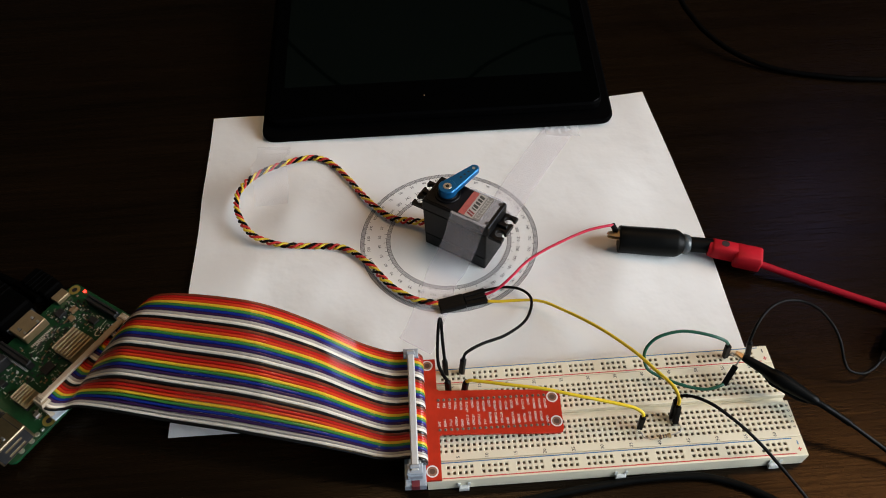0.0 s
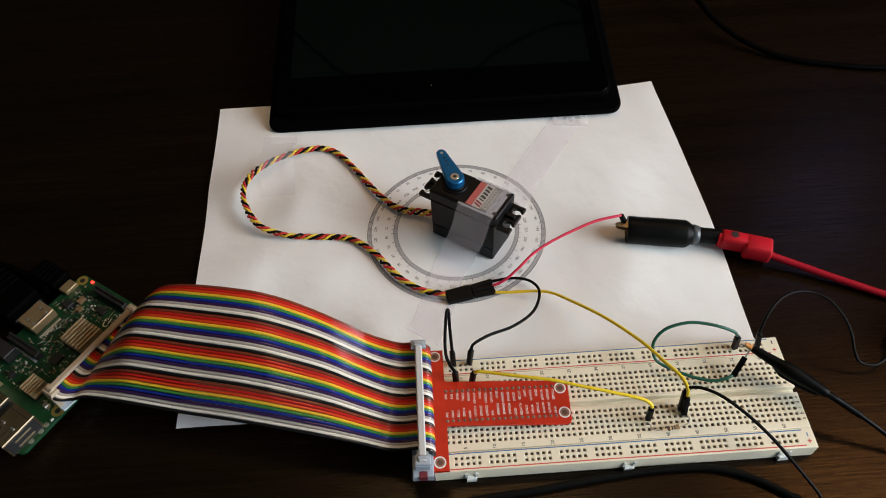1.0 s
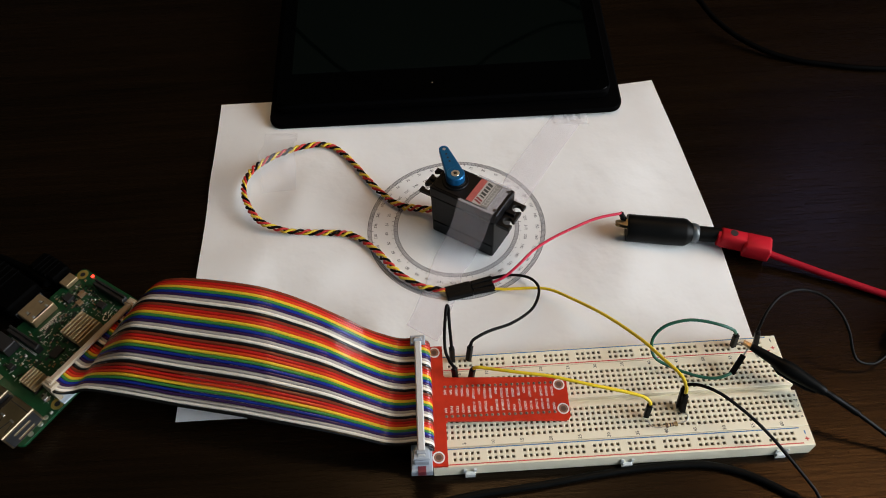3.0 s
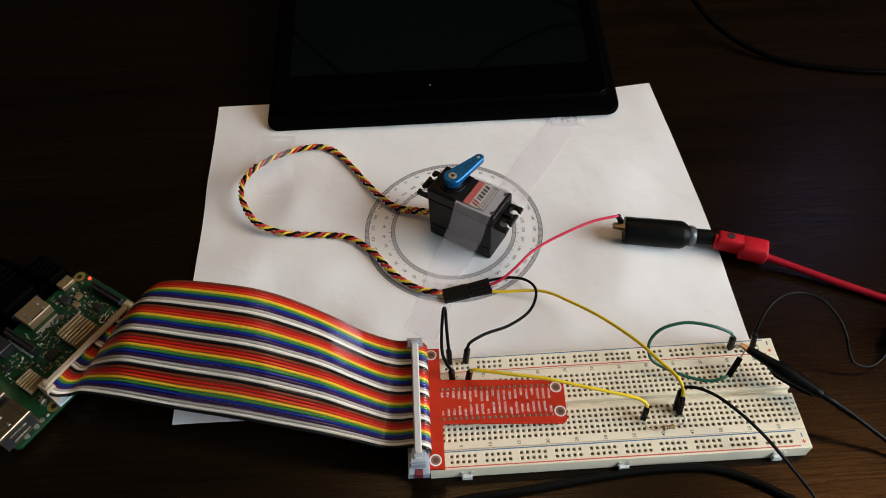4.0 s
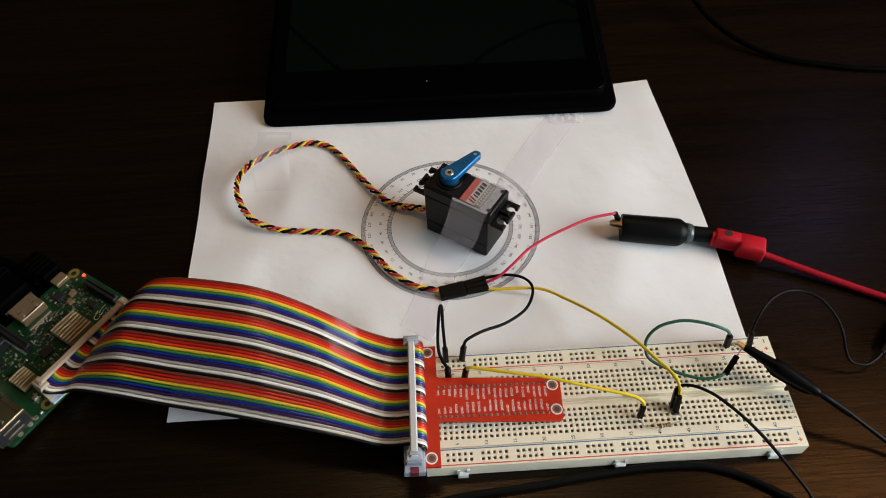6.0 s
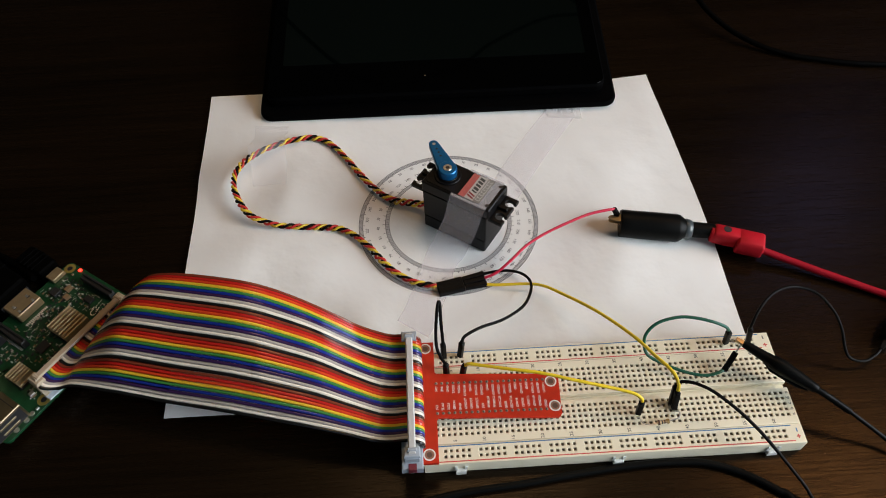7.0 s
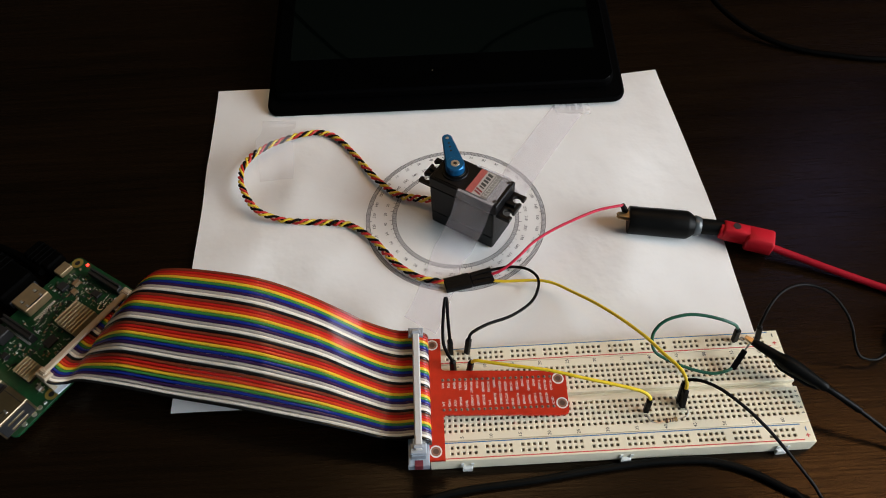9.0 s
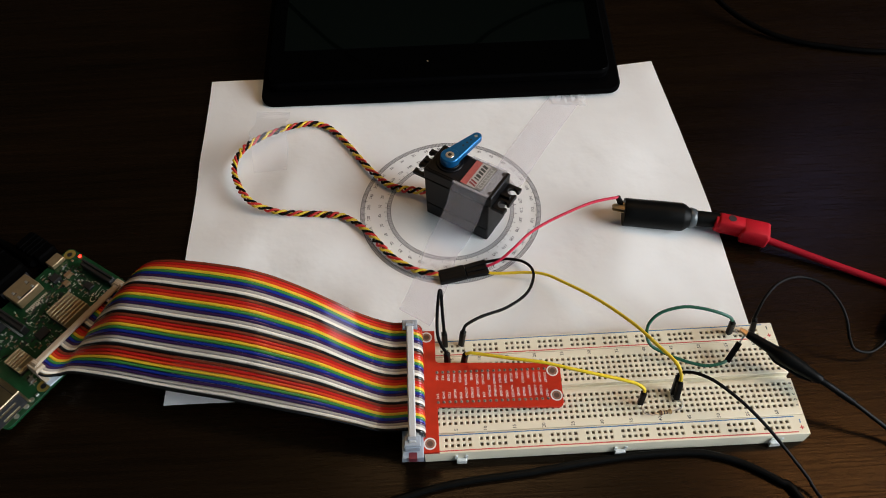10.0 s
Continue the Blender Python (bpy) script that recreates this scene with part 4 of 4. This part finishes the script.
def build_jumpers():
    g = "jumper wires"
    t, o = wire_thing("jumper_wire", [(7.3, 38.4, 22), (6.9, 43.9, 32), (6.8, 50.0, 38), (5.8, 48.9, 38.2), (4.4, 40.9, 30), (4.4, 34.9, 25), (6.1, 30.7, 23), (7.9, 27.9, 22)], 0.75, M_WBLK,
                      "short black jumper wire in a tall loop on the breadboard", "jumper wire", group=g)
    upright_plug(t, o, (7.4, 37.9, 9.5), (7.3, 38.3, 22), 12)
    upright_plug(t, o, (8.2, 28.4, 9.5), (7.9, 27.9, 22), 12)
    t, o = wire_thing("jumper_wire", [(16, 39.2, 21), (17.7, 41.2, 23), (25.3, 45.8, 22), (36.9, 53.0, 16), (47.6, 62.2, 12), (52.9, 72.9, 8), (53.8, 81.8, 5), (49.3, 87.6, 4), (40.7, 90.5, 2.6), (30.2, 89.6, 1.9)], 0.75, M_WBLK,
                      "black jumper wire from servo plug to breadboard rail", "jumper wire", group=g)
    upright_plug(t, o, (14.9, 37.9, 9.5), (16, 39.2, 21), 11.2)
    t, o = wire_thing("jumper_wire", [(29.6, 83.4, 1.9), (36.8, 81.8, 2.6), (56.8, 78.4, 6), (69.2, 68.5, 10), (82.5, 53.7, 16), (94.3, 37.4, 21), (101.1, 25, 24), (106.2, 16.2, 25.5), (108.0, 10.9, 24), (107.9, 8.6, 20.5)], 0.78, M_WYEL,
                      "yellow jumper wire arching from servo plug to breadboard", "jumper wire", group=g)
    upright_plug(t, o, (107.9, 5.4, 9.5), (107.9, 8.6, 20.5), 11.4)
    t, o = wire_thing("jumper_wire", [(16.5, 26.9, 22), (18.5, 26.5, 23.6), (22.5, 25.5, 24), (34.7, 21.8, 26), (49.1, 18.3, 27), (63.2, 13.9, 27), (77.6, 10.6, 25), (87.3, 8.1, 23.5), (91, 6.2, 22), (91.9, 5.4, 20)], 0.78, M_WYEL,
                      "yellow jumper wire low over the red board", "jumper wire", group=g)
    upright_plug(t, o, (15.3, 28.0, 9.5), (16.3, 27.0, 22), 12)
    upright_plug(t, o, (91.6, 4.2, 9.5), (91.9, 5.4, 20), 9.5)
    t, o = wire_thing("jumper_wire", [(137.5, 36, 23), (135.4, 36.2, 26), (129.4, 37.3, 29), (121.5, 39.4, 30), (114, 40.3, 30), (105.2, 39.3, 28), (100.1, 36.7, 24), (98.8, 33.2, 20), (100.7, 29.3, 16), (108.4, 24.9, 14),
                                      (117.9, 20.9, 13), (125.2, 19.2, 13), (130.8, 19.7, 14), (134.1, 21.1, 14)], 0.75, M_WGRN, "green jumper wire curled over the breadboard", "jumper wire", group=g)
    upright_plug(t, o, (140.0, 36.6, 9.5), (138.3, 36.2, 22), 11.6)
    d = Vector((138.9, 26.2, 20)) - Vector((134.1, 21.1, 14))
    m = Matrix.Translation(Vector((133.6, 20.6, 13.4)) - o) @ d.to_track_quat("Z", "Y").to_matrix().to_4x4()
    part("plug_housing", Geo().box(-1.25, 1.25, -1.25, 1.25, 0, 10.2, 0.3, m), M_BLACKP, t)
    part("pin", Geo().box(-0.32, 0.32, -0.32, 0.32, 10, 16.0, 0.05, m), M_TIN, t)
    t, o = wire_thing("jumper_wire", [(107.6, 11.4, 22), (108.9, 11.3, 24.6), (113.7, 9.2, 27), (120.9, 4.6, 27), (130.2, -3.5, 24), (138.2, -11.9, 20), (145.3, -20.2, 15), (150.9, -26, 10), (155.3, -30.9, 6), (158.8, -37.2, 3), (170, -60, 1),
                                      (200, -110, 1)], 0.72, M_WBLK, "long black jumper wire leaving the breadboard", "jumper wire", group=g)
    upright_plug(t, o, (107.0, 7.9, 9.5), (107.6, 11.2, 22), 12)
    t, o = wire_thing("jumper_wire", [(148, 37, 22), (148, 37.3, 25), (151.6, 42.3, 30), (158.2, 48.1, 32), (166.2, 51.4, 32), (174.6, 52, 30), (182.2, 48.6, 28), (188.0, 41.4, 24), (190.4, 34.6, 20), (193.3, 30.0, 12), (196.6, 26.5, 7),
                                      (203.6, 25.4, 5), (210.2, 28.2, 5), (215.3, 32.3, 5)], 0.7, M_WBLK, "thin black jumper wire looping off the breadboard end", "jumper wire", group=g)
    upright_plug(t, o, (150.6, 36.2, 9.5), (148.4, 36.9, 22), 12)
    t, o = wire_thing("jumper_wire", [(29.9, 86.4, 1.9), (37.4, 87.9, 5), (45.2, 92.3, 9), (53.3, 98.6, 12), (62.8, 103.8, 14), (75.4, 108.8, 16), (88.2, 113.4, 17), (99.2, 115.6, 17), (102.6, 116.4, 16.2)], 0.75, M_WRED,
                      "red jumper wire from servo plug to the clip lead", "jumper wire", group=g)
    d = Vector((105.6, 114.8, 10)) - Vector((102.4, 116.4, 16.2))
    m = Matrix.Translation(Vector((102.2, 116.5, 16.6)) - o) @ d.to_track_quat("Z", "Y").to_matrix().to_4x4()
    part("plug_housing", Geo().cyl(0, 0, 1.45, 0, 2.6, 0.2, 14, m).box(-1.1, 1.1, -1.1, 1.1, 2.4, 6.5, 0.2, m), M_BLACKP, t)
    part("pin", Geo().box(-0.32, 0.32, -0.32, 0.32, 6.4, 9.0, 0.05, m), M_TIN, t)
    r = thing("resistor", mm(101.3, -1.0, 11.6, 0, 0, 6), "tan banded resistor across the breadboard holes", "resistor")
    part("body", Geo().lathe([(-2.7, 0.4), (-2.5, 1.0), (-1.7, 1.1), (-1.2, 0.8), (1.2, 0.8), (1.7, 1.1), (2.5, 1.0), (2.7, 0.4)], Matrix(), 16), mat("tan_lacquer", (0.42, 0.29, 0.15), 0.4, var=0.1), r)
    for x, c in ((-2.1, (0.08, 0.03, 0.02)), (-0.7, (0.02, 0.02, 0.02)), (0.4, (0.06, 0.03, 0.02)), (2.1, (0.30, 0.20, 0.06))):
        rr = 1.12 if abs(x) > 2 else 0.84
        part("band", Geo().lathe([(x - 0.27, rr), (x + 0.27, rr)], Matrix(), 16), mat("band_paint", c, 0.4), r)
    part("lead", Geo().tube([(-2.6, 0, 0), (-6, -0.3, 0.2), (-9, 1.0, 0.3), (-9.6, 3.5, 0.2), (-9.6, 4.6, -2.5)], 0.3, 8), M_TIN, r)
    part("lead", Geo().tube([(2.6, 0, 0), (5.5, 0.3, 0.2), (7.6, 1.0, 0.4), (8.2, 3.0, 0.6), (7.6, 5.0, -2.2)], 0.3, 8), M_TIN, r)


def along(a, b, z=None):
    a, b = Vector(a), Vector(b)
    return Matrix.Translation(a) @ (b - a).to_track_quat("X", "Z").to_matrix().to_4x4()


def build_leads():
    a, b = (107.4, 113.0, 8.0), (138.0, 107.2, 8.0)
    t = thing("clip_lead", mm(*a), "black booted clip joined to a red banana plug and red cable", "test lead")
    o = Vector(a)
    m = along((0, 0, 0), Vector(b) - o)
    part("boot", Geo().lathe([(-1.5, 6.2), (-1.4, 7.2), (-0.8, 7.5), (4, 7.4), (16, 7.55), (28.4, 7.5), (29.8, 7.1), (32.2, 5.4), (33.5, 4.9)], m, 28), M_BLACKRUB, t, "black rubber boot", smooth=50)
    part("shrink_ring", Geo().lathe([(32.6, 5.3), (33.2, 5.6), (35.8, 4.9), (36.2, 4.4)], m, 24), M_CLEAR, t, "clear shrink tubing ring", smooth=50)
    part("sleeve", Geo().lathe([(35, 4.3), (38, 4.2), (50, 4.0), (51, 3.9)], m, 24), M_BLACKRUB, t, smooth=50)
    jaw = Geo()
    for dz, s in ((2.2, -0.25), (-0.6, 0.1)):
        jaw.slab([(-7.0, -1.3), (0, -2.6), (0, 2.6), (-7.0, 1.3), (-7.8, 0)], 2.0 + dz, 2.6 + dz, 0.15, m @ turn(0, 0, 0, 0, 0, math.degrees(s) * 0.3))
    part("jaw", jaw, M_STEEL, t, "bright metal clip jaws")
    r = Vector((154.0, 102.0, 8.0))
    m = along(r - o, Vector((176.9, 93.6, 7.6)) - o)
    pl = part("banana_plug", Geo().slab(rrect(-1.2, 14, -3.4, 5.0, 1.6), -4.4, 4.6, 1.3, m), M_REDP, t, "red stackable banana plug", smooth=50)
    part("grip", Geo().slab(rrect(11.0, 25, -6.2, 5.1, 1.5), -5.0, 4.7, 1.4, m), M_REDP, pl, smooth=50)
    part("stack_socket", Geo().cyl(5.6, 1.6, 2.0, 4.4, 4.75, 0.05, 20, m), M_CHIP, pl)
    part("collar", Geo().lathe([(-2.4, 3.2), (-2.0, 4.1), (-0.6, 4.2)], m, 20), M_REDP, pl, smooth=50)
    cable = [(174, 92.2, 7), (182, 88.6, 5.6), (189.5, 85.0, 4.6), (205.5, 76.4, 3.4), (231.5, 62.4, 2.2), (262, 45.0, 2), (330, 0, 2)]
    part("cable", Geo().tube([Vector(p) - o for p in cable], 1.9, 14), M_REDCABLE, t, "red silicone cable", smooth=60)
    # hook clip on the jumper pin
    pts = [(140.2, 29.9, 24), (143.4, 25.6, 24), (147.2, 21.9, 24), (154.5, 16.5, 23), (160.6, 11.6, 22), (169.4, 4.9, 20)]
    o = Vector(pts[0])
    t = thing("test_clip", mm(*pts[0]), "black test clip gripping a jumper pin over the breadboard", "test lead")
    m = along((0, 0, 0), Vector(pts[-1]) - o)
    part("sleeve", Geo().lathe([(2.0, 1.0), (2.4, 1.7), (6, 2.0), (12, 2.4), (15.5, 2.7), (16.2, 3.2), (19, 3.5), (23, 3.4), (29, 2.9), (34, 2.3), (36.4, 2.1), (37.2, 1.5)], m, 24), M_BLACKRUB, t, smooth=50)
    part("grip_flange", Geo().slab([(14.0, -1.2), (17.5, -3.2), (30, -2.9), (34.5, -1.4), (34.5, 1.4), (30, 2.9), (17.5, 3.2), (14.0, 1.2)], -3.9, -2.0, 0.7, m), M_BLACKRUB, t)
    part("jaw", Geo().slab([(-1.5, -0.9), (3, -1.4), (3, 1.4), (-1.5, 0.9)], -0.9, 0.5, 0.2, m), M_PORT, t, "small brassy jaw")
    part("hook", Geo().tube([Vector((-0.5, 0, 0.3)), Vector((-2.6, 0.8, 0)), Vector((-3.0, 1.0, -1.4)), Vector((-1.5, 0.2, -2.2))], 0.35, 8), M_TIN, t)
    cable = [(165, 8.2, 20.8), (170.5, 4.4, 19.4), (174.5, 2.0, 17.6), (181.5, -2.6, 14.6), (191.5, -8.8, 9), (198.2, -13.6, 5.5), (206, -22, 3), (225, -50, 2), (240, -110, 2)]
    part("strain_relief", Geo().tube([Vector(p) - o for p in cable[:4]], 1.45, 12), M_BLACKRUB, t, smooth=60)
    part("cable", Geo().tube([Vector(p) - o for p in cable], 1.0, 12), M_BLACKRUB, t, "black rubber cable", smooth=60)
    # the second clip, at the end of the thin wire
    t = thing("test_clip", mm(216, 33, 0.4), "black clip lying on the table at the wire end", "test lead")
    m = along((0, 0, 5), (16, 15, 5.5))
    part("sleeve", Geo().lathe([(3, 1.5), (3.6, 3.4), (8, 4.6), (18, 5.2), (28, 4.2), (34, 3)], m, 20), M_BLACKRUB, t, smooth=50)
    part("jaw", Geo().slab([(-3, -0.8), (4, -1.6), (4, 1.6), (-3, 0.8)], -0.7, 0.7, 0.2, m), M_BLACKRUB, t)
    part("cable", Geo().tube([(22, 21, 5), (34, 34, 4), (60, 50, 2), (120, 60, 2)], 1.8, 12), M_BLACKRUB, t, smooth=60)


def build_cables():
    for pts, r, lab in (
            ([(-120, -90, 1.6), (-60, -45, 1.6), (-5, -26, 1.6), (41, -20.6, 1.6), (59, -18.4, 1.6), (79, -16.4, 1.6), (92, -15.6, 1.6), (103, -15.5, 1.6), (114, -16, 1.6), (122, -17.8, 1.6), (130.5, -20.9, 1.6), (138, -25.0, 1.6), (145.5, -30.2, 1.6), (150.5, -35.4, 1.6), (164, -70, 1.6), (180, -130, 1.6)],
             1.55, "thick black cable lying in front of the breadboard"),
            ([(-60, 540, 1.9), (30, 500, 60), (74, 469, 177), (110, 445, 179), (140, 425, 178), (161, 406, 175), (182, 390, 165), (230, 405, 110), (300, 450, 30), (380, 520, 2)], 1.7, "thin black cable looping behind the tablet"),
            ([(-330, 560, 2), (-200, 480, 110), (-60, 350, 176), (27, 351, 181), (68, 376, 179), (120, 399, 177), (158, 400, 174), (195, 392, 145), (203, 378, 80), (193, 350, 27), (194.3, 320, 16), (198.4, 303.2, 13), (205.1, 288.7, 9.5), (217, 272.9, 6), (233, 259.9, 3.2), (249.6, 251.2, 2), (266.5, 245.4, 1.9), (294, 238.4, 1.9), (350, 232, 1.9)],
             1.7, "thin black cable curving on the bare table"),
            ([(-203, 100, 7.5), (-215, 109, 7), (-236, 121, 5), (-262, 131, 3), (-310, 150, 2.6), (-380, 160, 2.6)], 2.2, "black power cable plugged into the green board"),
            ([(-222, 96, 10), (-240, 106, 9), (-262, 118, 5), (-300, 128, 3.6), (-380, 130, 3.6)], 3.3, "black video cable plugged into the green board")):
        o = Vector(pts[0])
        t = thing("black_cable", mm(*pts[0]), lab, "cable")
        part("sheath", Geo().tube([Vector(p) - o for p in pts], r, 14), M_MATTE if pts[0][0] < 0 and pts[0][0] != -120 else M_BLACKRUB, t, smooth=60)
    random.seed(21)
    g = Geo()
    for i in range(70):
        x, y, a, r = random.uniform(165, 420), random.uniform(-60, 420), random.uniform(0, 180), random.uniform(0.10, 0.24)
        g.slab([(-r, -r * 0.5), (r * 1.4, -r * 0.3), (r, r * 0.5), (-r * 0.8, r * 0.4)], 0.01, 0.09, 0, turn(x, y, 0, a))
    solid("dust", g, mat("pale_dust", (0.10, 0.09, 0.08), 0.9), "sparse pale dust specks on the dark table", "dust", kind="stuff", smooth=0)
    base = mm(-188.5, 111.4, 3.2, 0, 0, -124.5)
    p = thing("cable_plug", base @ mm(32, -9, 1.6), "black video plug in the green board's socket", "connector")
    part("moulding", Geo().slab(rrect(-10, 10, -26, 6.5, 2), 0, 10.5, 1.2), M_MATTE, p)
    for i in range(4):
        part("grip_rib", Geo().box(-10.3, 10.3, -22 + 4 * i, -20.6 + 4 * i, 1, 10.9, 0.3), M_MATTE, p)
    p = thing("cable_plug", base @ mm(10.6, -2.4, 0.4), "black power plug in the green board's socket", "connector")
    part("moulding", Geo().slab(rrect(-5.4, 5.4, -19, 0.5, 1.2), 0, 7.4, 0.9), M_MATTE, p)
    for i in range(4):
        part("grip_rib", Geo().box(-5.6, 5.6, -15 + 3 * i, -14 + 3 * i, 0.6, 7.7, 0.2), M_MATTE, p)


def build_tablet():
    t = thing("tablet", mm(-98, 214.6, 1.6, 8.0, 0, -0.8), "black tablet with its screen off, resting on the paper's far edge", "tablet")
    part("folio", Geo().slab(rrect(0, 223, -0.6, 168, 8), 0, 4.2, 1.2), M_FABRIC, t, "black folio cover")
    b = part("body", Geo().slab(rrect(4.5, 216, 8, 166, 7), 4.2, 11.5, 1.4), M_FABRIC, t)
    part("glass", Geo().slab(rrect(5.5, 215, 9, 165, 6.4), 11.4, 11.9, 0.15), M_BEZEL, b, "black glass front")
    part("display", Geo().slab(rrect(14, 206.5, 35, 150, 0.5), 11.8, 11.93, 0.02), M_SCREEN, b, "dark switched-off display")
    part("home_dot", Geo().cyl(104, 22, 0.5, 11.8, 11.95, 0.02, 12), M_CONTACT, b)


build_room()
build_table()
build_paper()
build_tapes()
arm = build_servo()
build_servo_cable()
build_breadboard()
build_cobbler()
build_ribbon()
build_pi()
build_jumpers()
build_leads()
build_cables()
build_tablet()

R_POS, C_POS, L_POS, C_BACK = 32.0, 76.5, 113.0, 73.0
SWEEP = [(0, 39.5), (0.1, 63.5), (0.2, 76.5), (0.43, 76.5), (0.5, 80), (0.6, 100.5), (0.7, 112.8), (0.93, 113), (1.0, 108), (1.1, 85.5), (1.2, 73), (1.43, 73), (1.5, 68.5), (1.6, 43.5), (1.7, 32.3), (1.93, 32),
         (2.0, 37.5), (2.1, 63.5), (2.2, 76), (2.43, 76.5), (2.5, 80), (2.6, 100.5), (2.7, 113), (2.93, 113), (3.0, 105), (3.1, 83), (3.2, 73), (3.43, 73), (3.5, 66), (3.6, 40), (3.7, 32), (3.9, 32),
         (4.0, 41), (4.1, 69), (4.2, 76.5), (4.4, 76.5), (4.5, 86.5), (4.6, 108.5), (4.67, 113), (4.93, 113), (5.0, 103), (5.1, 78), (5.17, 73), (5.4, 73), (5.5, 61), (5.6, 35), (5.67, 32), (5.9, 32),
         (6.0, 41), (6.1, 68), (6.2, 76.5), (6.4, 76.5), (6.5, 86), (6.6, 108), (6.67, 113), (6.93, 113), (7.0, 109), (7.1, 86), (7.2, 73), (7.4, 72), (7.5, 58.5), (7.6, 34.5), (7.67, 32), (7.93, 32),
         (8.0, 40), (8.1, 67), (8.2, 76), (8.4, 76.5), (8.5, 87), (8.6, 111), (8.67, 113), (8.9, 113), (9.0, 99.5), (9.1, 77.5), (9.17, 73), (9.4, 73), (9.5, 61), (9.6, 34.5), (9.67, 32), (9.9, 32), (10.0, 41.5)]


def motions():
    # the arm's own turn, seen in the servo's space
    walk(arm, [(t, mm(-10, 0, SERVO_H + 1.1, 0, 0, a + 35.0)) for t, a in SWEEP])


motions()
